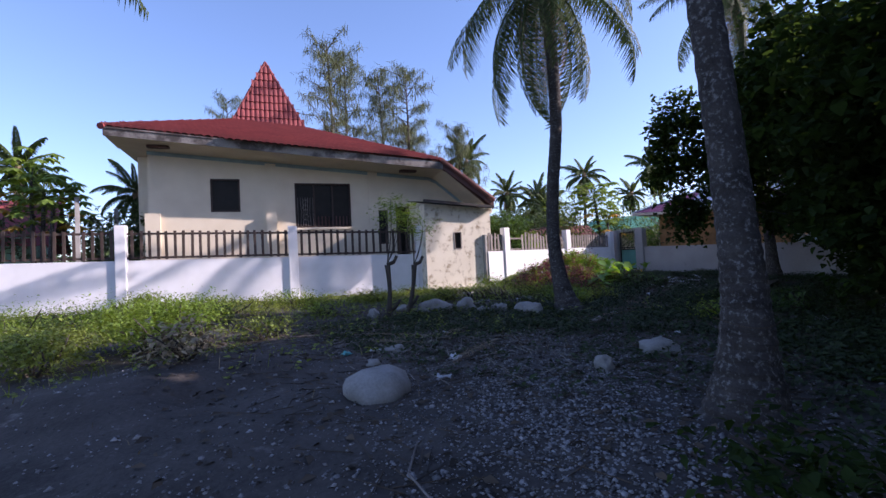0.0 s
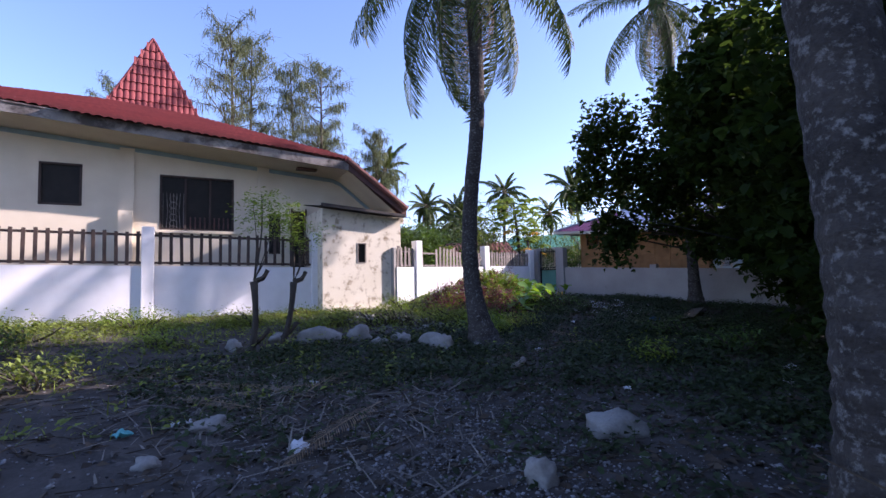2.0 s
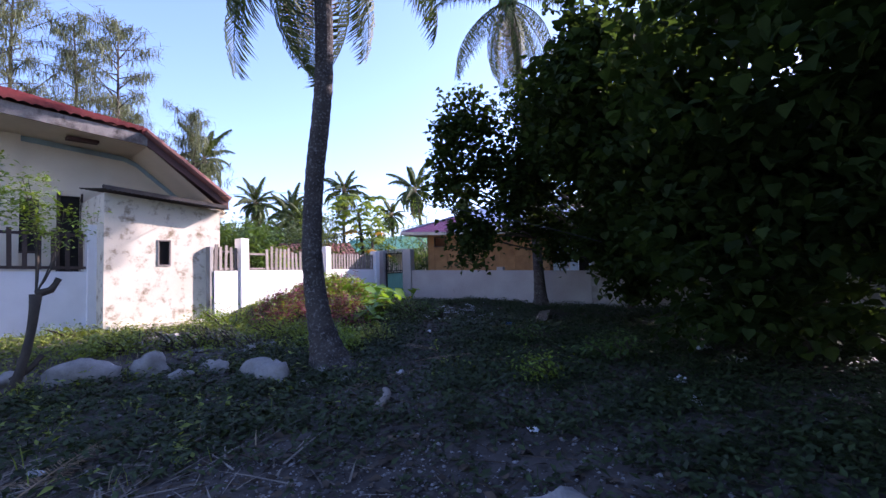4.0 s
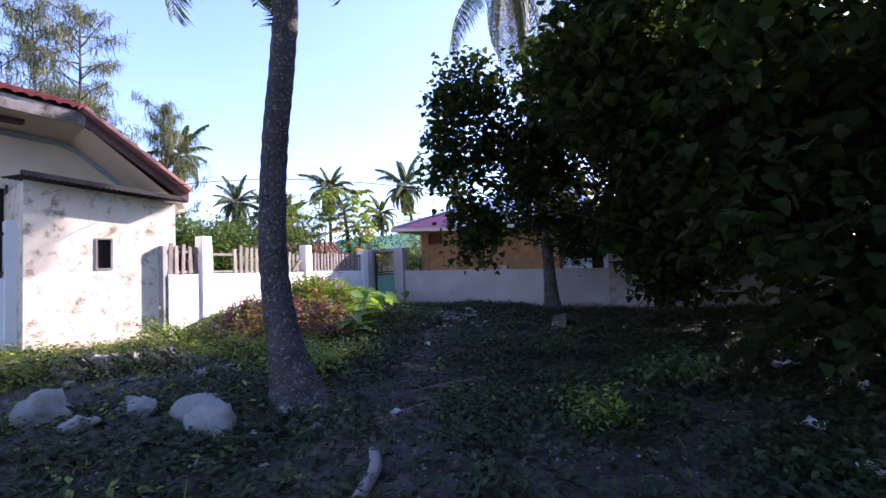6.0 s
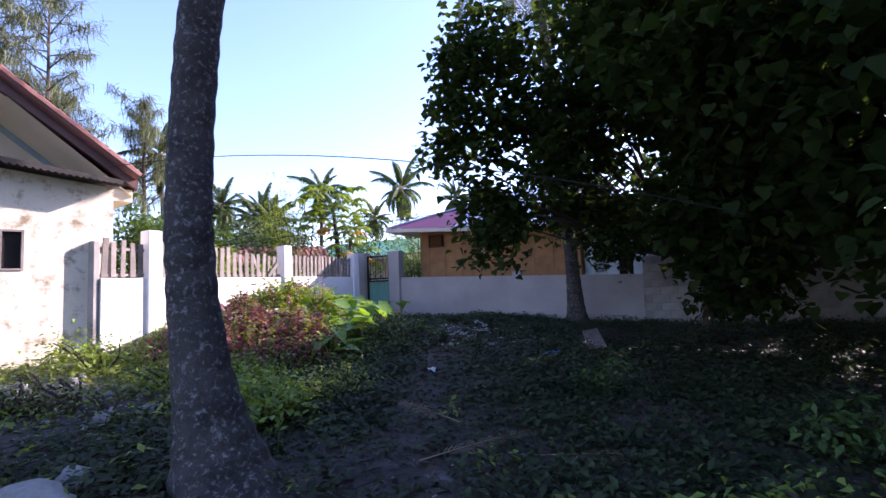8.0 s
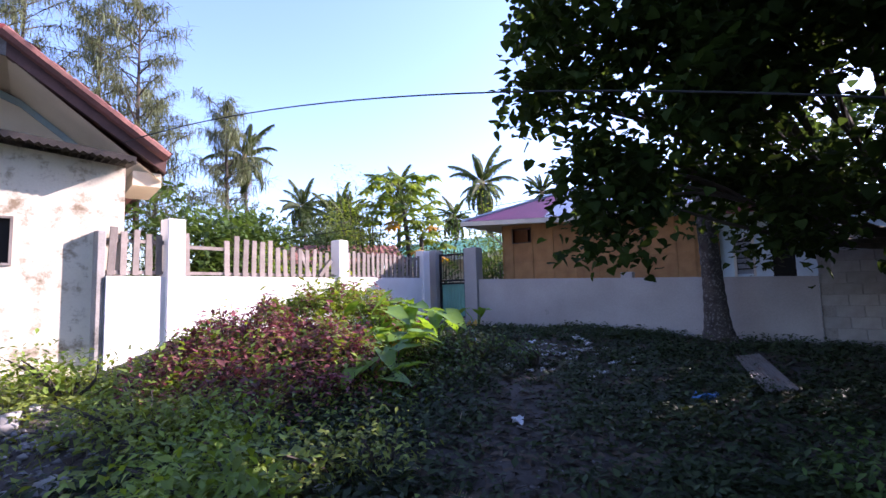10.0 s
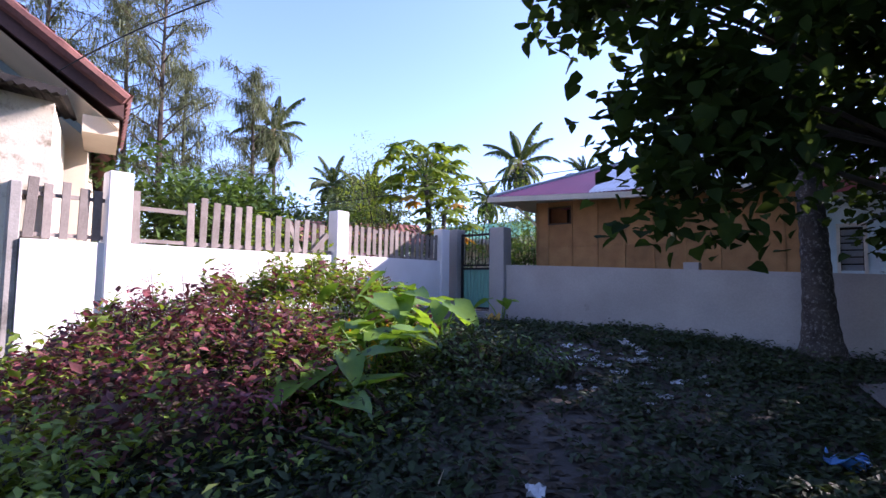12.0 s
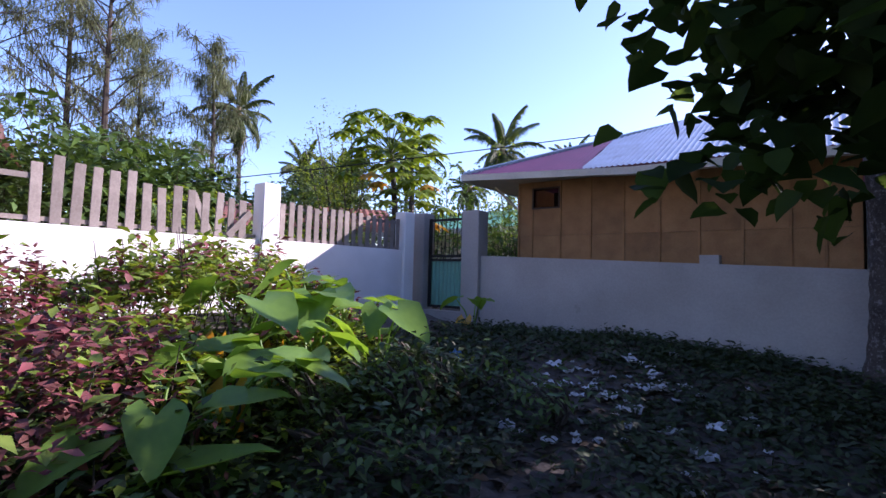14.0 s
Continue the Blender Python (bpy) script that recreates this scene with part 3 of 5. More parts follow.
for y in (12.02, 12.19, 12.36, 12.55, 12.7):
    picket(y, 2.04, random.uniform(-2.5, 2.5), random.uniform(0.95, 1.08))
for k in range(18):
    y = 13.15 + k * 0.178
    if k in (1, 2, 3):
        continue
    picket(y, 2.04, random.uniform(-2, 2), random.uniform(0.9, 1.05) * (1.05 if k < 10 else 0.88))
picket(15.72, 2.06, 24, 0.85)
picket(15.95, 2.06, -42, 0.7, WX - 0.03)
for k in range(17):
    picket(16.82 + k * 0.16, 2.05, random.uniform(-1.2, 1.2), random.uniform(0.84, 0.9))
for y0, y1, _ in BAYS:
    for z in (2.06, 2.55):
        if (y0, z) != (13.05, 2.55):
            part("rail", Mesh().box(WX - 0.12, WX - 0.085, y0, y1, z, z + 0.05), M_GREYWOOD, wl)
part("rail", Mesh().box(WX - 0.12, WX - 0.085, 13.06, 13.85, 2.5, 2.56), M_GREYWOOD, wl)

# ---- gate and grey wall ----
for k, (x0, x1, z) in enumerate(((-15.12, -14.82, 2.86), (-13.86, -13.46, 2.84))):
    tagged(part("gate_pillar", Mesh().box(x0, x1, 20.12, 20.46, 0.1, z, bevel=0.015), M_GREYWALL), "grey cement rendered gate pillar", "pillar", "gate pillars")
gate = thing("gate", None, "narrow iron gate with green sheet lower panel and bars above", "gate")
gf = Mesh()
for x in (-14.76, -13.92):
    gf.box(x - 0.025, x + 0.025, 20.25, 20.3, 0.92, 2.74)
for z in (0.92, 1.86, 1.94, 2.68):
    gf.box(-14.74, -13.94, 20.255, 20.295, z, z + 0.05)
part("gate_frame", gf, M_IRON, gate)
for i in range(8):
    x = -14.66 + i * 0.1
    part("bar", Mesh().tube([(x, 20.27, 1.95), (x, 20.27, 2.84)], [0.009, 0.009], 6), M_IRON, gate)
pn = Mesh()
for i in range(32):
    a, b = -14.735 + i * 0.79 / 32, -14.735 + (i + 1) * 0.79 / 32
    ya, yb = [20.285 + 0.012 * math.cos(k * math.pi / 2) for k in (i, i + 1)]
    pn.quad((a, ya, 0.97), (b, yb, 0.97), (b, yb, 1.86), (a, ya, 1.86))
    pn.quad((b, yb + 0.004, 0.97), (a, ya + 0.004, 0.97), (a, ya + 0.004, 1.86), (b, yb + 0.004, 1.86))
part("sheet_panel", pn, M_GATEGREEN, gate, "green corrugated sheet panel")
part("sill", Mesh().box(-14.82, -13.86, 20.15, 20.45, 0.1, 0.86), M_GREYWALL, gate, "cement threshold")
gwall = Mesh().box(-13.46, -6.2, 20.22, 20.37, 0.0, 1.95)
gwall.v = [(x, y, z if z < 1 else (1.97 if x < -10 else 1.74)) for x, y, z in gwall.v]
tagged(part("wall_north", gwall, M_GREYWALL), "bare grey cement rendered boundary wall", "wall", kind="structure")
tagged(part("post", Mesh().box(-9.75, -9.5, 20.38, 20.6, 0.0, 1.98), M_GREYWALL), "grey cement wall stiffener post", "post")

# ---- bamboo house ----
hut = thing("bamboo_house", None, "small house with woven bamboo walls and a metal hip roof", "house")
HWIN = (-12.87, -12.34, 2.97, 3.33)
part("front_wall", Mesh().holed(-13.2, -7.9, 0.3, 3.5, 21.24, 21.3, [HWIN]), M_BAMBOO, hut)
PAN = [-13.2, -12.9, -12.3, -11.7, -11.1, -10.5, -9.9, -9.3, -8.7, -8.3, -7.9]
for a, b in zip(PAN, PAN[1:]):
    part("panel", Mesh().holed(a + 0.006, b - 0.006, 0.3, 2.4, 21.21, 21.24, []), M_BAMBOO, hut)
    if abs(a + 12.9) > 0.01:
        part("panel", Mesh().holed(a + 0.006, b - 0.006, 2.41, 3.5, 21.21, 21.24, []), M_BAMBOO, hut)
    part("batten", Mesh().box(a - 0.02, a + 0.02, 21.19, 21.21, 0.3, 3.5, bevel=0.004), M_BAMBOO, hut)
part("panel", Mesh().holed(-12.9, -12.3, 2.41, 3.5, 21.21, 21.24, [HWIN]), M_BAMBOO, hut)
part("side_wall", Mesh().box(-13.2, -13.14, 21.3, 26.5, 0.3, 3.5), M_BAMBOO, hut)
part("side_wall", Mesh().box(-7.96, -7.9, 21.3, 26.5, 0.3, 3.5), M_BAMBOO, hut)
part("window_frame", Mesh().box(-12.9, -12.87, 21.18, 21.3, 2.94, 3.36).box(-12.34, -12.31, 21.18, 21.3, 2.94, 3.36).box(-12.87, -12.34, 21.18, 21.3, 2.94, 2.97).box(-12.87, -12.34, 21.18, 21.3, 3.33, 3.36), M_DARKWOOD, hut)
# added black board that gives the hut window its unlit look
part("unlit_room_board", Mesh().box(-13.1, -8, 22.6, 22.65, 0.3, 3.5), M_DARK, hut)
E1, E2 = Vector((-14.05, 20.4, 3.62)), Vector((-10.7, 20.4, 3.4))
AP, AP2 = Vector((-10.2, 23.6, 5.0)), Vector((-7.2, 23.6, 5.0))
CR = Vector((-6.6, 20.4, 3.35))


def ribbed(name, poly, up, mat, parent, period=0.09, amp=0.012):
    poly = [Vector(p) for p in poly]
    nrm = (poly[1] - poly[0]).cross(poly[2] - poly[0]).normalized()
    nrm = nrm if nrm.z > 0 else -nrm
    up = (Vector(up) - nrm * Vector(up).dot(nrm)).normalized()
    ax = up.cross(nrm).normalized()
    o = poly[0]
    q = [((p - o).dot(ax), (p - o).dot(up)) for p in poly]

    def span(x):
        ys = [y1 + (y2 - y1) * (x - x1) / (x2 - x1) for (x1, y1), (x2, y2) in zip(q, q[1:] + q[:1]) if abs(x2 - x1) > 1e-6 and min(x1, x2) - 1e-9 <= x <= max(x1, x2) + 1e-9]
        return (min(ys), max(ys)) if ys else (0, 0)
    x0, x1 = min(a[0] for a in q), max(a[0] for a in q)
    n = max(2, int((x1 - x0) / (period / 2)))
    w = Mesh()
    for i in range(n):
        a, b = x0 + (x1 - x0) * i / n, x0 + (x1 - x0) * (i + 1) / n
        (la, ha), (lb, hb) = span(a), span(b)
        za, zb = amp * math.cos(math.pi * i), amp * math.cos(math.pi * (i + 1))
        pt = lambda x, y, z: tuple(o + ax * x + up * y + nrm * z)
        w.quad(pt(a, la, za), pt(b, lb, zb), pt(b, hb, zb), pt(a, ha, za))
    return part(name, w, mat, parent)


MIDT = E1.lerp(AP, 0.62)
MIDE = E1.lerp(E2, 0.74)
tagged(ribbed("roof_sheet", [E1, MIDE, MIDT], (0, 1, 0.43), M_PURPLE, hut), "purple-red ribbed metal roofing")
tagged(ribbed("roof_sheet", [MIDE, CR, AP2, AP, MIDT], (0, 1, 0.43), M_GALV, hut), "bare galvanised ribbed roofing")
hb = Mesh()
hb.quad(E1, AP, (-10.2, 24.4, 5.0), (-14.05, 27.5, 3.62))
hb.quad((-14.05, 27.5, 3.62), (-10.2, 24.4, 5.0), (-7.2, 24.4, 5.0), (-6.6, 27.5, 3.35))
hb.tri(CR, (-6.6, 27.5, 3.35), AP2)
part("roof_back", hb, M_PURPLE, hut)
part("hip_cap", Mesh().tube([E1, AP], [0.05, 0.05], 6), M_GALV, hut)
part("fascia", Mesh().tube([E1 - Vector((0, 0, 0.07)), E2 - Vector((0, 0, 0.07))], [0.085, 0.085], 4), M_CREAMTRIM, hut, "cream painted fascia")
part("fascia", Mesh().tube([E2 - Vector((0, 0, 0.07)), CR - Vector((0, 0, 0.07))], [0.085, 0.085], 4), M_CREAMTRIM, hut)
part("fascia", Mesh().tube([E1 - Vector((0, 0, 0.07)), Vector((-14.05, 27.5, 3.55))], [0.085, 0.085], 4), M_CREAMTRIM, hut)
so = Mesh()
so.quad((-14.0, 20.45, 3.5), (-6.7, 20.45, 3.3), (-6.7, 21.25, 3.42), (-14.0, 21.25, 3.5))
so.quad((-14.0, 21.2, 3.5), (-13.2, 21.2, 3.5), (-13.2, 26.5, 3.5), (-14.0, 26.5, 3.5))
part("soffit", so, M_CREAMTRIM, hut)
for k in range(3):
    part("eave_brace", Mesh().tube([(-13.2, 21.3 + k * 1.2, 2.9), (-13.85, 21.3 + k * 1.2, 3.48)], [0.03, 0.03], 6), M_CREAMTRIM, hut)

wing = thing("concrete_wing", None, "pale blue concrete wing with white louvred windows", "house")
part("wall", Mesh().holed(-7.85, -3.5, 0.3, 3.2, 21.5, 21.65, [(-7.6, -7.2, 1.85, 2.6), (-6.9, -6.5, 1.7, 2.7), (-6.0, -5.2, 1.8, 2.7)]), M_LIGHTBLUE, wing)
# added black board painted as shade behind the wing's openings
part("unlit_wing_board", Mesh().box(-7.85, -3.5, 22.8, 22.85, 0.3, 3.2), M_DARK, wing)
for x0, x1 in ((-7.6, -7.2), (-6.0, -5.2)):
    fr = part("window", Mesh().box(x0, x0 + 0.05, 21.46, 21.6, 1.8, 2.65).box(x1 - 0.05, x1, 21.46, 21.6, 1.8, 2.65).box(x0 + 0.05, x1 - 0.05, 21.46, 21.6, 2.6, 2.65), M_CREAMTRIM, wing)
    for i in range(6):
        part("slat", Mesh().box(x0 + 0.06, x1 - 0.06, -0.004, 0.004, -0.05, 0.05, m=pose(0, 21.55, 1.9 + i * 0.12, 25, 0, 0)), M_GALV, fr)

# ---- far block wall ----
bwall = thing("wall_block", None, "unfinished wall of bare hollow concrete blocks", "wall", kind="structure")
BLK = Mesh().box(0, 0.39, 0, 0.14, 0, 0.19, bevel=0.008).data("block")
BLK.materials.append(M_BLOCK)
part("mortar_core", Mesh().box(-6.19, 3.0, 20.27, 20.39, 0.0, 2.18), M_CONCRETE, bwall)
for r in range(9):
    for c in range(24):
        x = -6.2 + c * 0.4 + (0.2 if r % 2 else 0)
        part("block", BLK, M_BLOCK, bwall, m=pose(x, 20.255 + random.uniform(-0.004, 0.004), 0.4 + r * 0.2))


# ---- palms ----
def bend(base, top, side, n=14):
    """A trunk's line from base to top, bowed by the vector side."""
    b, t, s = Vector(base), Vector(top), Vector(side)
    return [b.lerp(t, i / n) + s * math.sin(math.pi * i / n) for i in range(n + 1)]


def through_points(pts, n=16):
    """A smooth line through a few points (Catmull-Rom)."""
    p = [Vector(q) for q in pts]
    p = [2 * p[0] - p[1]] + p + [2 * p[-1] - p[-2]]
    out = []
    for i in range(1, len(p) - 2):
        for k in range(n // (len(p) - 3)):
            t = k / (n // (len(p) - 3))
            a, b, c, d = p[i - 1:i + 3]
            out.append(0.5 * (2 * b + (c - a) * t + (2 * a - 5 * b + 4 * c - d) * t * t + (3 * b - a - 3 * c + d) * t ** 3))
    return out + [p[-2]]


def palm_trunk(line, r, flare=1.6, sides=14, ringed=True, taper=0.35):
    pts, rad = [], []
    n = len(line) - 1
    steps = n * (6 if ringed else 2)
    for i in range(steps + 1):
        f = i / steps * n
        k = min(int(f), n - 1)
        p = line[k].lerp(line[k + 1], f - k)
        h = (p - line[0]).length
        q = r * (1 - taper * i / steps) * (1 + (flare - 1) * math.exp(-h / 0.42) + 0.25 * math.exp(-h / 1.3))
        if ringed:
            q *= 1 + (0.035 if i % 2 else -0.022) + random.uniform(-0.012, 0.012)
        pts.append(p)
        rad.append(q)
    return Mesh().tube(pts, rad, sides)


def frond_mesh(length, droop, seed, leaflets=46, width=0.03, sag=0.8):
    """One palm frond along +x from the origin: a bent midrib and two combs of drooping leaflets."""
    rs = random.Random(seed)
    w = Mesh()
    pts, ang = [Vector((0, 0, 0))], 0.3
    n = 12
    for i in range(n):
        ang -= droop / n * (0.4 + 1.2 * i / n)
        pts.append(pts[-1] + Vector((math.cos(ang), 0, math.sin(ang))) * (length / n))
    w.tube(pts, [0.035 * (1 - 0.85 * i / n) for i in range(n + 1)], 4, cap=False)
    for side in (-1, 1):
        for i in range(leaflets):
            f = 0.12 + 0.88 * (i + rs.random() * 0.6) / leaflets
            k = min(int(f * n), n - 1)
            p = pts[k].lerp(pts[k + 1], f * n - k)
            d = (pts[k + 1] - pts[k]).normalized()
            L = length * 0.22 * (math.sin(math.pi * min(1, 0.18 + f * 0.78)) ** 0.6) * rs.uniform(0.8, 1.1)
            out = (Vector((0, side, 0)) * 0.8 + d * (0.6 + 0.5 * f) + Vector((0, 0, -0.1))).normalized()
            mid = p + out * L * 0.5 + Vector((0, 0, -0.08 * L * sag))
            tip = p + out * L * (0.85 - 0.25 * sag) + Vector((0, 0, -L * sag * rs.uniform(0.45, 0.8)))
            b = d * width * 0.5
            k0 = len(w.v)
            w.v += [tuple(p - b * 0.5), tuple(p + b * 0.5), tuple(mid + b), tuple(mid - b), tuple(tip)]
            w.f += [(k0, k0 + 1, k0 + 2, k0 + 3), (k0 + 3, k0 + 2, k0 + 4)]
    return w.data("frond")


FRONDS = [frond_mesh(3.6, d, i, 58, 0.04, sg) for i, (d, sg) in enumerate(((0.75, 0.65), (1.05, 0.8), (1.3, 0.9), (1.25, 0.9)))]
FRONDS_FAR = [frond_mesh(3.0, d, 20 + i, 50, 0.085, 1.0) for i, d in enumerate((0.8, 1.3, 1.8, 2.3))]
FRONDS_DRY = [frond_mesh(3.4, 1.3, 40, 40, 0.03, 0.9)]
for _m in FRONDS + FRONDS_FAR:
    _m.materials.append(M_FROND)
for _m in FRONDS_DRY:
    _m.materials.append(M_FROND_DRY)


def coconut(base, top, side, r, label, near=True, n=17, seed=1, scale=1.0, dry=2, flare=1.6, taper=0.35):
    rs = random.Random(seed)
    t = thing("coconut_palm", None, label, "palm", "coconut palms")
    part("trunk", palm_trunk(bend(base, top, side) if len(side) == 3 and not isinstance(side[0], tuple) else through_points([base, *side, top]), r, flare, 18 if near else 7, near, taper), M_BARK, t, "ringed grey palm trunk", smooth=False)
    part("crownshaft", Mesh().tube([Vector(top) - Vector((0, 0, 0.3)), Vector(top) + Vector((0, 0, 0.2)), Vector(top) + Vector((0, 0, 0.75))], [r * 0.75, r * 1.15, r * 0.25], 8), M_FROND_DRY, t)
    pool = FRONDS if near else FRONDS_FAR
    for i in range(n):
        f = (i + 0.5) / n
        yaw = i * 137.5 + rs.uniform(-14, 14)
        lift = (62 - 128 * f ** 0.8) if near else (74 - 150 * f + rs.uniform(-14, 14))
        me = pool[min(3, int(f * 4))]
        sc = scale * (rs.uniform(0.88, 1.08) if near else rs.uniform(0.65, 1.1))
        part("frond", me, M_FROND, t, m=Matrix.Translation(Vector(top) + Vector((0, 0, 0.25 - 0.3 * f))) @ pose(0, 0, 0, 0, -lift + 15, yaw) @ Matrix.Diagonal((sc, sc, sc, 1)))
    for i in range(dry):
        part("dry_frond", FRONDS_DRY[0], M_FROND_DRY, t, "withered brown frond", m=Matrix.Translation(Vector(top) + Vector((0, 0, -0.1))) @ pose(0, 0, 0, 0, 72, i * 140 + seed * 37) @ Matrix.Diagonal((scale * 0.85,) * 3 + (1,)))
    if near:
        for i in range(6):
            a = i * 1.05
            part("coconut", Mesh().tube([Vector(top) + Vector((math.cos(a) * 0.26, math.sin(a) * 0.26, z)) for z in (-0.28, -0.2, -0.1, 0.0, 0.06)], [0.03, 0.1, 0.13, 0.1, 0.03], 8), M_LEAF_MID, t, smooth=True)
    return t


coconut((-8.24, 9.25, 0.02), (-8.66, 9.2, 9.15), ((-8.56, 9.25, 1.05), (-8.71, 9.25, 2.2), (-8.6, 9.25, 3.65), (-8.39, 9.25, 5.0), (-8.38, 9.22, 7.0)), 0.165, "tall coconut palm with a leaning ringed trunk and drooping fronds", seed=3, n=26, dry=3, scale=1.12, flare=3.2, taper=0.12)
coconut((-1.76, 4.0, 0.05), (-3.0, 4.5, 11.0), ((-1.72, 4.03, 1.0), (-1.78, 4.07, 2.0), (-1.97, 4.16, 4.0), (-2.32, 4.3, 6.5)), 0.15, "thick grey coconut palm trunk beside the gravel track", seed=5, n=16, flare=2.7, taper=0.2)
coconut((-7.75, 19.35, 0.4), (-8.55, 19.3, 11.6), ((-7.84, 19.3, 3.0), (-8.0, 19.3, 5.0), (-8.22, 19.3, 9.2)), 0.16, "slender coconut palm rising through the broadleaf tree", seed=8, n=20, dry=3, scale=0.98, flare=2.0, taper=0.2)
coconut((-9.6, -3.6, 0.3), (-9.3, -3.0, 7.6), (0.1, 0, 0), 0.19, "coconut palm with fronds hanging over the lot", seed=11, n=16)
FAR_PALMS = [(-37.5, 28.0, 11.4, 1.0), (-28.3, 34.1, 8.8, 0.8), (-26.0, 37.5, 6.9, 0.6), (-21.9, 34.7, 8.2, 0.85), (-19.6, 38.5, 7.9, 0.6), (-38.0, 33.5, 8.6, 0.85), (-33, 33, 7.4, 0.75), (-26, 27, 5.2, 0.7), (-38, -5.5, 8.6, 0.9), (-31, 0.4, 6.2, 0.8), (-30, 30, 6.2, 0.8)]
for k, (x, y, z, sc) in enumerate(FAR_PALMS):
    coconut((x + random.uniform(-0.5, 0.5), y, 0.3), (x, y, z), (random.uniform(-0.5, 0.5), 0.2, 0), 0.17, "distant coconut palm with a ragged crown", near=False, n=30 + k % 3 * 4, seed=30 + k, scale=sc, dry=2 + k % 3)


# ---- broadleaf trees ----
def blob_points(c, r, n, shell=0.55):
    d = rng.normal(size=(n, 3))
    d /= np.linalg.norm(d, axis=1)[:, None]
    rad = shell + (1 - shell) * rng.random(n) ** 0.6
    bump = 1 + 0.22 * np.sin(d[:, 0] * 5 + c[0]) * np.sin(d[:, 1] * 6 + c[1]) + 0.15 * np.sin(d[:, 2] * 9 + c[2])
    return np.array(c) + d * np.array(r) * (rad * bump)[:, None]


def clumped(c, r, n, per=12, spread=0.28, shell=0.5):
    """Leaves gathered in sprays inside an uneven ellipsoid."""
    k = max(1, n // per)
    cen = blob_points(c, r, k, shell)
    P = np.repeat(cen, per, 0) + rng.normal(0, spread, (k * per, 3)) * np.array([1, 1, 0.7])
    return P


def leaf_mesh(name, P, size, template=HEART, pitch=(-1.2, 0.3), vary=0.35):
    n = len(P)
    return scatter(name, *template, P, rng.uniform(0, 6.283, n), rng.uniform(*pitch, n), rng.uniform(-0.6, 0.6, n), size * (1 + vary * rng.uniform(-1, 1, n)))


def broad_tree(base, lobes, label, leaf=0.165, mat=None, trunk_r=0.16, template=HEART, name="broadleaf_tree", density=1.25, limbs=True, cat="tree"):
    t = thing(name, None, label, cat)
    b = Vector(base)
    fork = b + Vector((0, 0, max(0.8, 0.35 * (max(l[0][2] for l in lobes) - b.z))))
    part("trunk", Mesh().tube(bend(b - Vector((0, 0, 0.2)), fork, (0.12, 0.05, 0), 6), [trunk_r * (1.35 - 0.09 * i) for i in range(7)], 9), M_BARK2, t, smooth=True)
    P = []
    for c, r, n in lobes:
        if limbs:
            e = Vector(c)
            part("limb", Mesh().tube(bend(fork - Vector((0, 0, 0.2)), e, (0.2 * random.uniform(-1, 1), 0.2 * random.uniform(-1, 1), -0.3), 7), [trunk_r * (0.75 - 0.09 * i) for i in range(8)], 6), M_BARK2, t, smooth=True)
            for _ in range(4):
                q = e + Vector([random.uniform(-0.7, 0.7) * k for k in r])
                part("limb", Mesh().tube(bend(fork.lerp(e, 0.6), q, (0, 0, 0.15), 4), [trunk_r * (0.35 - 0.06 * i) for i in range(5)], 5), M_BARK2, t)
        P.append(clumped(c, r, int(n * density), spread=0.17))
    part("crown", leaf_mesh("crown", np.concatenate(P), leaf, template), mat or M_LEAF, t)
    return t


broad_tree((-4.9, 19.4, 0.4), [((-8.3, 14.7, 5.1), (1.0, 0.7, 1.45), 1700), ((-9.0, 14.8, 4.1), (0.45, 0.4, 0.4), 230), ((-8.25, 14.8, 2.8), (0.6, 0.5, 0.75), 750), ((-6.4, 16.2, 6.3), (1.5, 1.2, 1.0), 1200), ((-2.8, 19.6, 4.2), (1.5, 0.8, 1.7), 1500),
                              ((-7.2, 16.6, 4.4), (0.7, 0.6, 0.8), 420), ((-7.15, 15.0, 4.2), (0.6, 0.6, 1.2), 800), ((-6.5, 15.6, 4.3), (0.7, 0.6, 0.8), 650), ((-6.4, 16.6, 2.6), (0.6, 0.6, 0.6), 420), ((-6.0, 15.4, 5.7), (0.9, 0.8, 1.0), 1300), ((-7.38, 16.6, 3.4), (0.7, 0.6, 0.7), 600), ((-6.5, 18.8, 3.75), (1.1, 0.6, 0.7), 600), ((-6.64, 18.8, 2.8), (1.1, 0.6, 0.8), 500)],
           "spreading broadleaf tree with dense dark heart-shaped leaves", trunk_r=0.09, leaf=0.12, density=1.9)
broad_tree((-2.4, 16.8, 0.35), [((-4.2, 15.2, 5.8), (2.2, 2.4, 2.2), 3000), ((-3.2, 13.2, 3.6), (1.6, 1.6, 1.9), 2600), ((-4.9, 13.3, 4.9), (1.2, 1.3, 1.3), 1300), ((-2.6, 17.2, 4.3), (1.9, 1.9, 2.2), 2400), ((-4.9, 13.9, 5.6), (1.1, 1.4, 2.0), 2400), ((-3.9, 14.6, 3.4), (1.2, 1.2, 1.2), 1500), ((-4.9, 15.6, 4.3), (0.9, 0.9, 1.0), 1500), ((-4.9, 16.4, 2.9), (0.85, 0.85, 0.8), 700), ((-4.7, 15.5, 2.6), (1.0, 0.9, 0.9), 1400), ((-4.4, 17.0, 1.9), (1.0, 0.9, 1.0), 1500)],
           "dark spreading broadleaf tree over shaded ground", trunk_r=0.11)
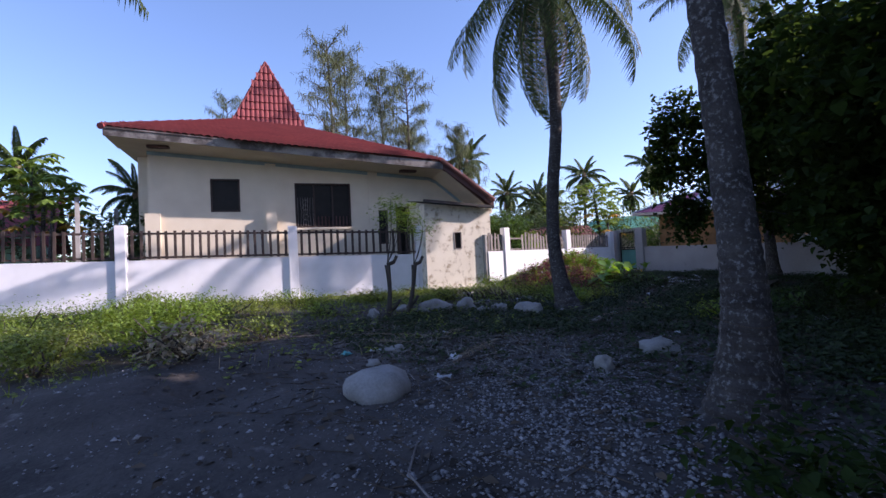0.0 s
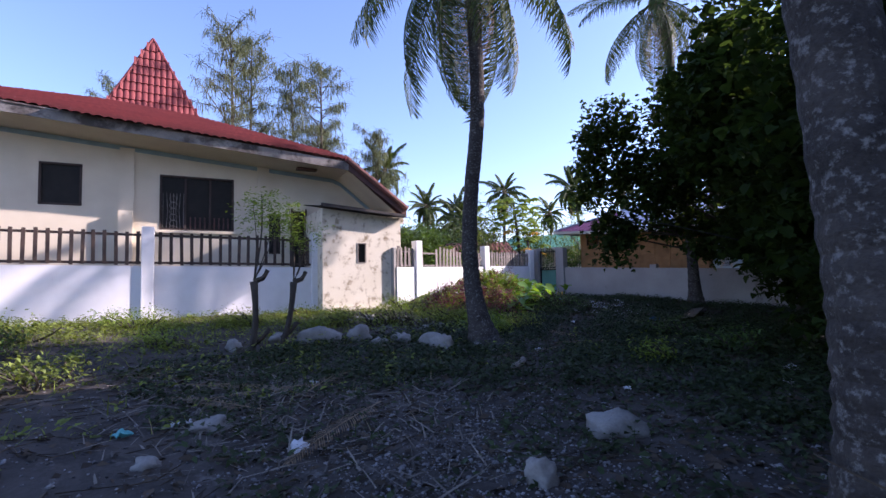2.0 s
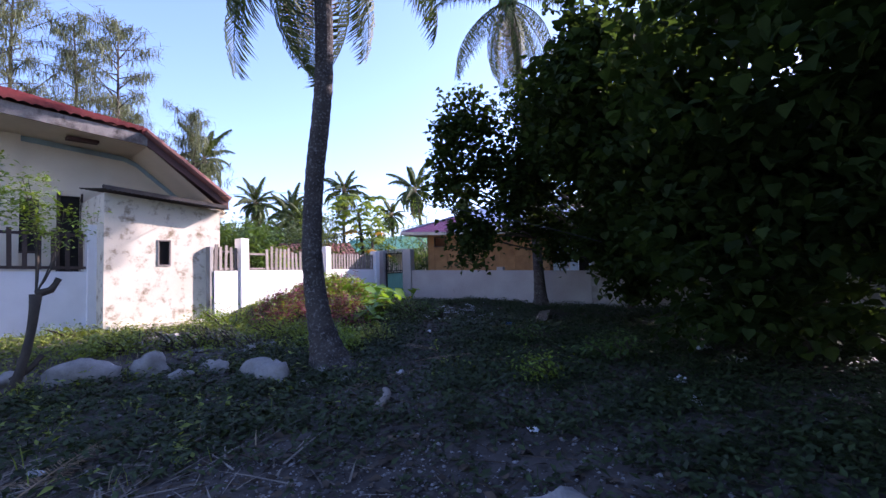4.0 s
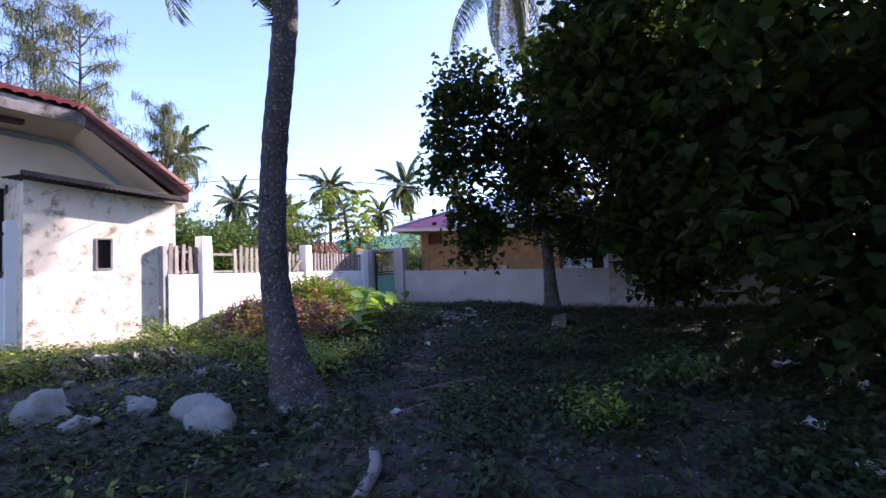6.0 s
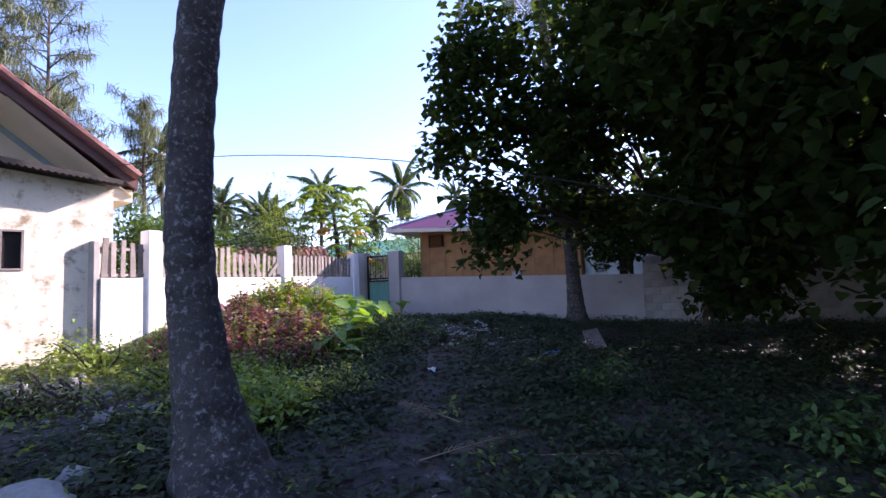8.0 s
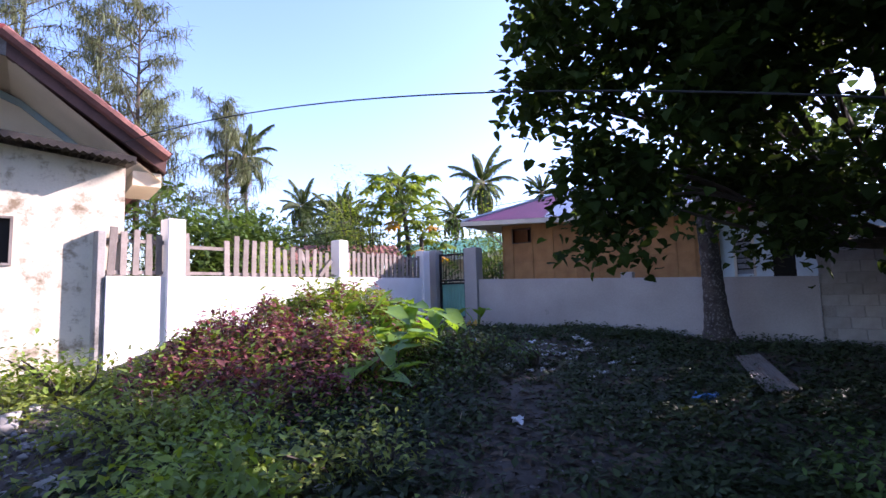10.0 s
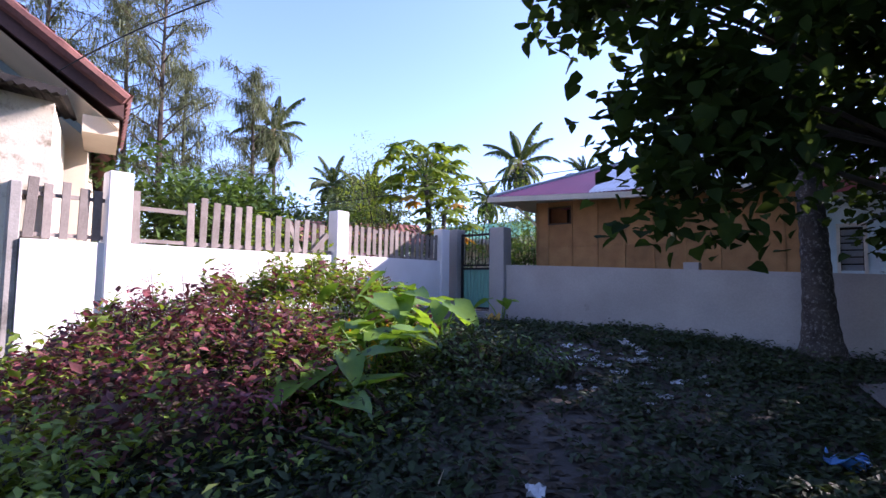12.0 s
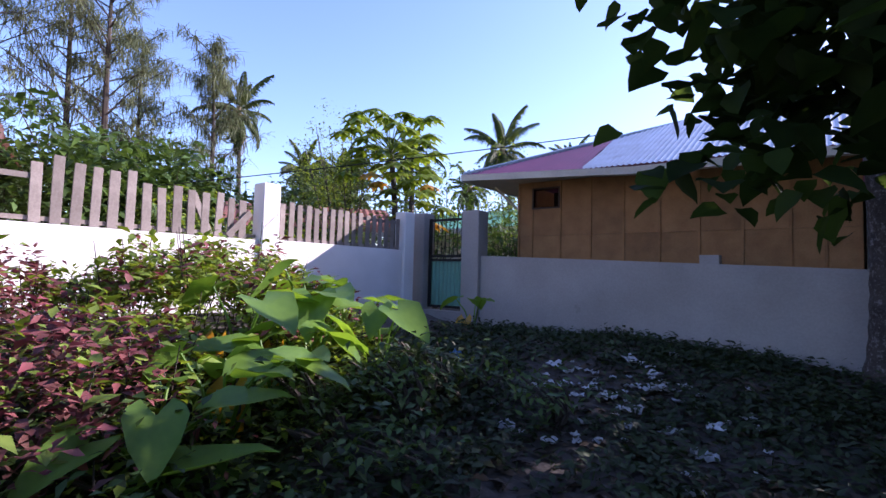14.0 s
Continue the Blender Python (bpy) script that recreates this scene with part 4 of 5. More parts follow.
broad_tree((-1.4, 12.8, 0.3), [((-1.9, 11.3, 4.5), (2.0, 2.2, 2.0), 3800), ((-2.3, 11.6, 2.2), (1.5, 1.5, 1.6), 2600), ((-0.6, 13.4, 3.0), (2.2, 2.0, 2.5), 3000), ((0.2, 10.2, 3.4), (1.8, 1.9, 2.6), 3200)],
           "dense dark thicket tree beside the track", trunk_r=0.14, density=1.7)
broad_tree((1.8, 8.0, 0.2), [((1.2, 8.6, 3.4), (1.9, 2.0, 2.8), 3400), ((0.6, 7.2, 6.4), (2.3, 2.4, 2.4), 3600), ((3.0, 7.6, 5.0), (2.6, 2.6, 3.0), 2600), ((2.4, 5.8, 2.2), (1.5, 1.6, 1.9), 2200)],
           "dense dark broadleaf tree with leaves down to the ground", trunk_r=0.16, density=1.8)
broad_tree((5.4, 7.2, 0.2), [((5.0, 7.5, 5.2), (3.2, 3.4, 3.6), 4200), ((6.5, 11.5, 5.5), (3.4, 3.4, 3.6), 3600), ((2.5, 13.5, 6.5), (3.2, 3.2, 3.0), 3600)], "tall shade tree at the edge of the lot", leaf=0.26, trunk_r=0.2)
broad_tree((5.2, 3.0, 0.2), [((5.0, 3.2, 3.8), (2.4, 2.4, 3.2), 3000), ((4.0, 1.2, 1.6), (1.4, 1.5, 1.4), 1500)], "leafy shade tree at the edge of the lot", leaf=0.22, trunk_r=0.15)
broad_tree((2.5, 19.0, 0.3), [((1.5, 18, 4.5), (3.2, 2.6, 3.6), 4000), ((-1.2, 18.6, 4.6), (2.2, 1.4, 2.6), 2000)], "dark broadleaf tree before the block wall", trunk_r=0.2)


broad_tree((-3.2, 24.0, 0.3), [((-4.6, 22.9, 4.6), (1.8, 1.4, 1.6), 1700), ((-1.6, 22.4, 5.2), (2.4, 1.8, 2.8), 3000), ((2.0, 22.2, 4.6), (2.8, 1.8, 3.6), 3000)], "leafy tree beyond the block wall, bright against the sun", mat=M_LEAF_MID, trunk_r=0.14)

# ---- casuarinas ----
def casuarina(base, h, spread, seed, n=4600):
    rs = random.Random(seed)
    t = thing("casuarina_tree", None, "tall feathery casuarina with thin drooping needle sprays", "tree", "casuarinas behind the house")
    b = Vector(base)
    top = b + Vector((rs.uniform(-0.6, 0.6), rs.uniform(-0.6, 0.6), h))
    line = bend(b, top, (rs.uniform(-0.5, 0.5), rs.uniform(-0.5, 0.5), 0), 10)
    part("trunk", Mesh().tube(line, [0.22 * (1 - 0.085 * i) for i in range(11)], 7), M_BARK2, t)
    P, D = [], []
    br = Mesh()
    for k in range(52):
        f = 0.22 + 0.78 * (k / 52) ** 0.85
        p = line[min(9, int(f * 10))].lerp(line[min(10, int(f * 10) + 1)], f * 10 - int(f * 10)) if f < 1 else line[10]
        a = k * 2.4 + rs.uniform(-0.5, 0.5)
        L = spread * (1.2 - f) ** 0.6 * rs.uniform(0.4, 1.5)
        d = Vector((math.cos(a), math.sin(a), rs.uniform(0.35, 1.15)))
        pts = [p + d * L * s + Vector((0, 0, -0.25 * L * s * s)) for s in (0, 0.35, 0.7, 1)]
        br.tube(pts, [0.045, 0.03, 0.02, 0.008], 4, cap=False)
        m = n // 52
        s = rng.uniform(0.25, 1.0, m)
        q = np.array([p + d * L * x + Vector((0, 0, -0.25 * L * x * x)) for x in s])
        P.append(q + rng.normal(0, 0.15, q.shape))
    part("branch_tracery", br, M_BARK2, t)
    P = np.concatenate(P)
    m = len(P)
    part("crown", scatter("crown", *BLADE, P, rng.uniform(0, 6.283, m), rng.uniform(-1.5, 0.5, m), np.zeros(m), np.stack([rng.uniform(0.03, 0.06, m), rng.uniform(0.45, 0.95, m), np.ones(m) * 0.5], -1)), M_CASU, t)


for k, (x, y, h, sp) in enumerate(((-35, 13.2, 19, 4.0), (-38, 15.8, 20, 4.2), (-35.5, 20.5, 18, 3.8), (-38.5, 19.5, 19, 3.8), (-34.5, 24.6, 13.5, 3.0), (-61, 10.5, 22.5, 4.0), (-40.0, 23.5, 15, 3.2))):
    casuarina((x, y, 0.3), h, sp, 60 + k)


# ---- papaya and garden trees behind the walls ----
def papaya(base, h, label, seed, n=16, stems=1, yellow=2, R=1.15, mat=None):
    rs = random.Random(seed)
    t = thing("papaya_tree", None, label, "tree")
    for sidx in range(stems):
        b = Vector(base) + Vector((0.25 * sidx, 0.2 * sidx, 0))
        top = b + Vector((rs.uniform(-0.2, 0.2) + 0.25 * sidx, rs.uniform(-0.3, 0.3), h * (1 - 0.12 * sidx)))
        part("trunk", Mesh().tube(bend(b, top, (0.08, 0, 0), 8), [0.09 * (1.2 - 0.07 * i) for i in range(9)], 8), M_BARK, t, smooth=True)
        for i in range(n):
            f = i / n
            a = i * 2.4 + rs.uniform(-0.2, 0.2)
            el = 0.95 - 1.35 * f
            L = R * rs.uniform(0.6, 1.0)
            p = top - Vector((0, 0, 0.5 * f))
            d = Vector((math.cos(a) * math.cos(el), math.sin(a) * math.cos(el), math.sin(el)))
            e = p + d * L
            lf = Mesh()
            lf.tube([p, p.lerp(e, 0.5) + Vector((0, 0, 0.04)), e], [0.016, 0.013, 0.01], 4)
            part("leaf_stalk", lf, M_LEAF_LIGHT, t)
            up = Vector((0, 0, 1))
            u = (d - up * d.z).normalized() if d.xy.length > 0.1 else Vector((1, 0, 0))
            v = up.cross(u)
            w = Mesh()
            for g in range(9):
                th = (g - 4) * 0.62
                dir2 = u * math.cos(th) + v * math.sin(th) + up * (-0.3 - 0.25 * rs.random())
                dir2.normalize()
                Lf = 0.46 * (1 - 0.06 * abs(g - 4)) * rs.uniform(0.85, 1.1)
                sidev = dir2.cross(up).normalized() * Lf
                for k in range(3):
                    s0 = 0.25 + 0.25 * k
                    wd = (0.2, 0.26, 0.17)[k]
                    c0 = e + dir2 * Lf * s0
                    w.quad(tuple(e + dir2 * Lf * (s0 - 0.25)), tuple(c0 + sidev * wd - up * 0.02), tuple(c0 + dir2 * Lf * 0.26 - up * 0.03 * k), tuple(c0 - sidev * wd - up * 0.02))
            part("leaf", w, M_YELLOW if i >= n - yellow else (mat or M_LEAF_LIGHT), t)
    return t


papaya((-16.8, 21.4, 0.8), 4.0, "papaya tree with a full crown of lobed green leaves", 4, n=46, yellow=3, R=1.35)
papaya((-16.2, 20.9, 0.8), 2.7, "young papaya tree beside the gate", 6, n=12, yellow=2, R=0.8)
papaya((-23.4, -3.0, 0.4), 5.3, "papaya tree with several pale stems and yellowing leaves", 9, n=26, stems=3, yellow=4, R=1.3)


def feather_bush(base, h, r, label, seed, n=1500, mat=None, size=0.13, stems=5, name="garden_shrub", template=OVAL):
    rs = random.Random(seed)
    t = thing(name, None, label, "shrub")
    b = Vector(base)
    P = []
    for k in range(stems):
        e = b + Vector((rs.uniform(-r, r), rs.uniform(-r, r), h * rs.uniform(0.65, 1.0)))
        part("stem", Mesh().tube(bend(b - Vector((0, 0, 0.1)), e, (0.1, 0.1, 0), 5), [0.03 * (1 - 0.14 * i) for i in range(6)], 5), M_BARK2, t)
        for s in (0.55, 0.75, 0.92):
            P.append(clumped(tuple(b.lerp(e, s)), (r * 0.55, r * 0.55, h * 0.2), n // (stems * 3), per=10, spread=0.14))
    part("foliage", leaf_mesh("foliage", np.concatenate(P), size, template, (-0.9, 0.5)), mat or M_LEAF_MID, t)
    return t


BUSHES = [(-18.6, 15.8, 3.9, 1.6, M_LEAF_MID, 6500, 0.2), (-19.6, 17.6, 3.6, 1.4, M_LEAF_MID, 4600, 0.2), (-17.0, 17.3, 2.7, 0.9, M_LEAF_LIGHT, 1800, 0.14), (-17.2, 14.6, 2.2, 0.9, M_LEAF_MID, 1500, 0.14),
          (-18.6, 19.8, 3.3, 1.2, M_LEAF_MID, 2200, 0.16), (-21.5, 23.5, 4.8, 1.8, M_CROWN_FAR, 3000, 0.2), (-26, 24, 5.5, 2.6, M_CROWN_FAR, 3600, 0.26), (-24, 19.5, 4.4, 2.2, M_CROWN_FAR, 3200, 0.24), (-31, 28, 6.6, 3, M_CROWN_FAR, 3600, 0.3), (-28, 15.5, 5.0, 2.2, M_CROWN_FAR, 3000, 0.28), (-17.4, 23.6, 4.4, 1.5, M_LEAF_MID, 2200, 0.16), (-15.2, 24.5, 3.4, 1.1, M_LEAF_MID, 1500, 0.16),
          (-14.6, 26.5, 3.4, 1.5, M_LEAF, 1800, 0.18), (-28.5, -1.0, 5.5, 2.4, M_CROWN_FAR, 3200, 0.26), (-27.5, -5.0, 6.0, 2.6, M_CROWN_FAR, 3200, 0.26), (-23.0, 0.6, 4.4, 1.6, M_CROWN_FAR, 2200, 0.22), (-16.9, 15.9, 2.6, 0.8, M_LEAF_LIGHT, 1200, 0.1), (-36, 36, 7, 3.5, M_CROWN_FAR, 3600, 0.34), (-20, 31.5, 5.4, 2.2, M_CROWN_FAR, 2600, 0.26)]
for k, (x, y, h, r, m, n, sz) in enumerate(BUSHES):
    feather_bush((x, y, 0.3), h, r, "dense green garden shrub beyond the boundary wall" if h < 4 else "leafy green tree growing beyond the houses", 100 + k, n, m, sz, stems=6, name="garden_shrub" if h < 4 else "leafy_tree")
for k, (x, y, h) in enumerate(((-18.4, 20.8, 5.2), (-20.6, 22.4, 6.2), (-16.0, 25.5, 5.4))):
    feather_bush((x, y, 0.3), h, 0.9, "slender moringa tree with feathery foliage", 140 + k, 2600, M_LEAF_LIGHT, 0.09, stems=7, name="moringa_tree")

woods = []
for k in range(90):
    a = radians(88 + 112 * k / 90)
    d = random.uniform(58, 75)
    woods.append(clumped((-8 + d * math.cos(a), 8 + d * math.sin(a), random.uniform(2.5, 4.0)), (3.0, 3.0, random.uniform(2.5, 4.0)), 220, per=10, spread=0.5))
tagged(part("far_woods", leaf_mesh("far_woods", np.concatenate(woods), 0.75, OVAL), M_CROWN_FAR), "distant belt of tropical trees beyond the houses", "woods", kind="stuff")


# ---- buildings further off ----
gb = thing("green_roof_house", None, "low house with a green metal roof and white fascia", "house")
part("wall", Mesh().box(-24.5, -15.2, 28.5, 34, 0.3, 3.3), M_CREAM, gb)
ribbed("roof_sheet", [(-25, 27.6, 3.35), (-14.6, 27.6, 3.35), (-14.6, 31, 4.5), (-25, 31, 4.5)], (0, 1, 0.35), M_GREENROOF, gb, 0.3, 0.02)
ribbed("roof_sheet", [(-25, 34.6, 3.35), (-14.6, 34.6, 3.35), (-14.6, 31, 4.5), (-25, 31, 4.5)], (0, -1, 0.35), M_GREENROOF, gb, 0.3, 0.02)
part("fascia", Mesh().box(-25, -14.6, 27.5, 27.58, 3.15, 3.38), M_CREAMTRIM, gb)
shed = thing("garden_shed", None, "open shed with a brown pitched roof behind the wall", "shed")
ribbed("roof_sheet", [(-20.8, 18.6, 2.75), (-18.0, 22.8, 2.75), (-19.4, 23.6, 3.6), (-22.0, 19.4, 3.6)], (-0.8, 0.5, 0.5), M_TILE_OLD, shed, 0.2, 0.015)
for x, y in ((-20.6, 18.9), (-18.2, 22.5), (-21.8, 19.6), (-19.4, 23.3)):
    part("post", Mesh().tube([(x, y, 0.2), (x, y, 2.9)], [0.05, 0.05], 8), M_GREYWOOD, shed)
lh = thing("red_roof_house", None, "small house with a red tiled roof and pale green gable", "house")
part("wall", Mesh().box(-33, -26.2, -9, -3.4, 0.3, 3.6), M_GREENPAINT, lh)
rr = Mesh()
rr.quad((-25.6, -9.5, 3.2), (-25.6, -2.8, 3.2), (-29.6, -2.8, 5.6), (-29.6, -9.5, 5.6))
rr.quad((-33.6, -2.8, 3.2), (-33.6, -9.5, 3.2), (-29.6, -9.5, 5.6), (-29.6, -2.8, 5.6))
part("roof", rr, M_TILE, lh)
gt = Mesh()
gt.tri((-26.2, -3.38, 3.5), (-33, -3.38, 3.5), (-29.6, -3.38, 5.5))
part("gable", gt, M_GREENPAINT, lh)
part("barge_board", Mesh().tube([(-25.6, -2.8, 3.2), (-29.6, -2.8, 5.62)], [0.12, 0.12], 4), M_TILE, lh)
part("barge_board", Mesh().tube([(-33.6, -2.8, 3.2), (-29.6, -2.8, 5.62)], [0.12, 0.12], 4), M_TILE, lh)
for x, y in ((-21.0, -1.6), (-24.0, -0.5)):
    tagged(part("utility_post", Mesh().box(x, x + 0.14, y, y + 0.14, 0.3, 4.6, bevel=0.01), M_CONCRETE), "bare concrete post standing in the yard", "post")

# ---- overhead cables ----
def cable(a, b, sag, label, r=0.008, n=24):
    a, b = Vector(a), Vector(b)
    pts = [a.lerp(b, i / n) - Vector((0, 0, sag * 4 * (i / n) * (1 - i / n))) for i in range(n + 1)]
    return tagged(part("overhead_cable", Mesh().tube(pts, [r] * (n + 1), 5), M_CABLE), label, "cable", "overhead cables")


cable((-15.1, 12.23, 4.18), (-4.64, 13.21, 2.3), -0.43, "thin black service cable running from the eave")
cable((-18.5, 14.8, 2.75), (-10.9, 20.45, 4.0), 0.05, "thin black cable sagging past the gate", 0.009)


# ---- shrubs and weeds inside the lot ----
def pick(n, x0, x1, y0, y1, density):
    x, y = rng.uniform(x0, x1, n), rng.uniform(y0, y1, n)
    k = rng.random(n) < density(x, y)
    return x[k], y[k]


def mound_h(x, y):
    a = np.exp(-(((x + 12.1) / 1.8) ** 2 + ((y - 12.9) / 1.5) ** 2) ** 2)
    b = np.exp(-(((x + 13.0) / 1.3) ** 2 + ((y - 14.9) / 1.6) ** 2) ** 2)
    bump = 0.8 + 0.22 * np.sin(3.7 * x + 1.9 * np.sin(2.3 * y)) * np.sin(3.3 * y + 1.2) + 0.2 * np.sin(8.3 * x + 2 * y) * np.sin(7.1 * y - 3 * x)
    return np.maximum(0.74 * a, 0.88 * b) * bump


def shrub_patch(name, n, area, dens, mat, label, size, lift=1.0, category="shrub", pitch=(-0.7, 0.7)):
    x, y = pick(n, *area, dens)
    z = height(x, y) + mound_h(x, y) * lift * (0.35 + 0.65 * rng.random(len(x)) ** 0.4)
    P = np.stack([x, y, z], -1) + rng.normal(0, 0.03, (len(x), 3))
    return tagged(part(name, leaf_mesh(name, P, size, OVAL, pitch, 0.45), mat), label, category, kind="stuff")


redzone = lambda x, y: (np.exp(-(((x + 12.0) / 1.6) ** 2 + ((y - 12.7) / 1.35) ** 2) ** 3)) * (0.75 + 0.25 * np.sin(x * 4) * np.sin(y * 5))
limezone = lambda x, y: np.exp(-(((x + 12.9) / 1.4) ** 2 + ((y - 15.0) / 1.7) ** 2) ** 3) * (0.45 + 0.55 * (np.sin(5 * x + y) * np.sin(4 * y) > -0.3))
edge = lambda x, y: np.exp(-(((x + 12.3) / 2.3) ** 2 + ((y - 12.8) / 2.0) ** 2) ** 3) * (1 - 0.8 * redzone(x, y))
shrub_patch("copperleaf_shrubs", 26000, (-14.4, -10, 10.8, 14.8), redzone, M_RED, "mass of dark red copperleaf shrubs", 0.075)
shrub_patch("lime_shrubs", 17000, (-14.7, -10.9, 13.5, 18.2), limezone, M_LEAF_LIGHT, "lime green leafy shrubs against the white wall", 0.1)
shrub_patch("hedge_edge", 22000, (-14.7, -9.4, 10.2, 15.4), edge, M_LEAF_LIGHT, "low green weeds around the red shrubs", 0.07, 0.8)
shrub_patch("copperleaf_tips", 2600, (-14.4, -10, 10.8, 16.5), lambda x, y: np.maximum(redzone(x, y), limezone(x, y)), M_LEAF_LIGHT, "yellow-green sprigs growing through the red shrubs", 0.085, 1.18)
shrub_patch("far_copperleaf", 5000, (-14.6, -11.4, 14.0, 17.0), lambda x, y: limezone(x, y) * (np.sin(3 * x + 1) * np.sin(2.6 * y) > 0.1), M_RED, "red shrubs scattered among the lime green ones", 0.08, 1.0)
st = Mesh()
for _ in range(260):
    x, y = random.uniform(-14.2, -10.4), random.uniform(11.2, 16.4)
    z = float(height(x, y))
    m = float(mound_h(np.array(x), np.array(y)))
    if m > 0.15:
        st.tube([(x, y, z - 0.05), (x + random.uniform(-0.2, 0.2), y + random.uniform(-0.2, 0.2), z + m * random.uniform(0.9, 1.3))], [0.008, 0.003], 4, cap=False)
tagged(part("shrub_stems", st, M_BARK2), "thin woody stems inside the red shrubs", "stems", kind="stuff")


sp_x, sp_y = pick(900, -14.5, -10.3, 11.0, 16.6, lambda x, y: 0.5 * np.maximum(redzone(x, y), limezone(x, y)))
sp_n = 11
sp_a = np.repeat(rng.uniform(0.1, 0.38, len(sp_x)), sp_n) * np.tile(np.arange(sp_n) / sp_n, len(sp_x))
sp_X, sp_Y = np.repeat(sp_x, sp_n) + rng.normal(0, 0.025, len(sp_a)), np.repeat(sp_y, sp_n) + rng.normal(0, 0.025, len(sp_a))
for sp_red in (True, False):
    sp_k = (np.repeat(rng.random(len(sp_x)) < 0.55, sp_n)) == sp_red
    sp_P = np.stack([sp_X, sp_Y, height(sp_X, sp_Y) + mound_h(sp_X, sp_Y) * 0.85 + sp_a], -1)[sp_k]
    tagged(part("shrub_sprigs", leaf_mesh("shrub_sprigs", sp_P, 0.1, OVAL, (-0.2, 0.9), 0.4), M_RED if sp_red else M_LEAF_LIGHT), "red leafy sprigs standing above the shrubs" if sp_red else "fresh green sprigs standing above the shrubs", "shrub", kind="stuff")


def track(x, y):
    """1 on the bare gravel track, 0 off it."""
    line = [(3, -3.2), (0.2, -0.4), (-2.4, 2.6), (-4.3, 5.0), (-5.5, 7.2), (-7.6, 10.6), (-9.2, 14.2), (-10.6, 17.6)]
    d = np.full(np.shape(x), 99.0)
    for (ax, ay), (bx, by) in zip(line, line[1:]):
        t = np.clip(((x - ax) * (bx - ax) + (y - ay) * (by - ay)) / ((bx - ax) ** 2 + (by - ay) ** 2), 0, 1)
        w = np.where(ay < 5, 2.1, 0.34)
        d = np.minimum(d, np.hypot(x - ax - t * (bx - ax), y - ay - t * (by - ay)) / w)
    return smooth01(1.6 - d)


def wall_d(x, y):
    return _n[0] * (x - HX) + _n[1] * (y - HY)


def patchy(x, y, k=1.0):
    return 0.5 + 0.5 * np.sin(1.9 * k * x + 1.3 * np.sin(1.1 * k * y)) * np.sin(1.7 * k * y + 1.1 * np.sin(0.9 * k * x))


outside = lambda x, y: (wall_d(x, y) > 0.25) & ~((x < -14.7) & (y > 11.9)) & (y < 20.1)
lit_weeds = lambda x, y: outside(x, y) * (1 - track(x, y)) * (0.08 + 0.92 * np.exp(-((wall_d(x, y) - 2.3) / 2.6) ** 2)) * (0.25 + 0.75 * patchy(x, y)) * (1 - 0.9 * np.exp(-(((x + 12.6) / 1.3) ** 2 + ((y - 9.6) / 0.9) ** 2)))
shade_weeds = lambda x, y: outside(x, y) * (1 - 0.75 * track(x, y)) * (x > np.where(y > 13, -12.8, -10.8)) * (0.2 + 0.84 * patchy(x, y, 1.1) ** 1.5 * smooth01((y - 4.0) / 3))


def weeds(name, n, area, dens, mat, label, size, tall, template=OVAL):
    x, y = pick(n, *area, dens)
    per = 9
    X, Y = np.repeat(x, per) + rng.normal(0, 0.06, len(x) * per), np.repeat(y, per) + rng.normal(0, 0.06, len(x) * per)
    H = np.repeat(tall * (0.35 + 0.65 * rng.random(len(x)) ** 2), per)
    P = np.stack([X, Y, height(X, Y) + H * rng.random(len(X))], -1)
    return tagged(part(name, leaf_mesh(name, P, size, template, (-0.5, 0.7), 0.5), mat), label, "weeds", kind="stuff")


weeds("sunny_weeds", 15000, (-22, -6, -6, 12), lit_weeds, M_GRASS, "low green weeds growing along the boundary wall", 0.085, 0.26)
# these weeds carry part of the tree shade in their dark colour
weeds("shade_weeds", 44000, (-13, 1, 3, 20), shade_weeds, M_WEED_SHADED, "creeping green weeds darkened for the shade of the trees", 0.075, 0.2)


def grass(name, n, area, dens, mat, label, tall):
    x, y = pick(n, *area, dens)
    m = len(x)
    P = on_ground(x, y, -0.01)
    s = np.stack([rng.uniform(0.006, 0.014, m), tall * rng.uniform(0.4, 1.2, m), np.full(m, tall * 0.6)], -1)
    return tagged(part(name, scatter(name, *BLADE, P, rng.uniform(0, 6.283, m), rng.uniform(0.5, 1.5, m), np.zeros(m), s), mat), label, "grass", kind="stuff")


grass("grass_tufts", 42000, (-22, -6, -6, 12), lit_weeds, M_GRASS, "tufts of rough green grass by the wall", 0.24)
grass("dry_grass", 9000, (-22, -4, -6, 14), lambda x, y: 0.35 * lit_weeds(x, y) + 0.04, M_STRAW, "scattered dry straw coloured grass", 0.2)
# grass in the same shade-darkened weed colour
grass("shade_grass", 12000, (-11, 1, 4, 20), shade_weeds, M_WEED_SHADED, "thin grass darkened for the shade of the trees", 0.16)


def weed_bush(x, y, r, h, mat, label, n, size, seed):
    feather_bush((x, y, float(height(x, y))), h, r, label, seed, n, mat, size, stems=7, name="weed_bush")


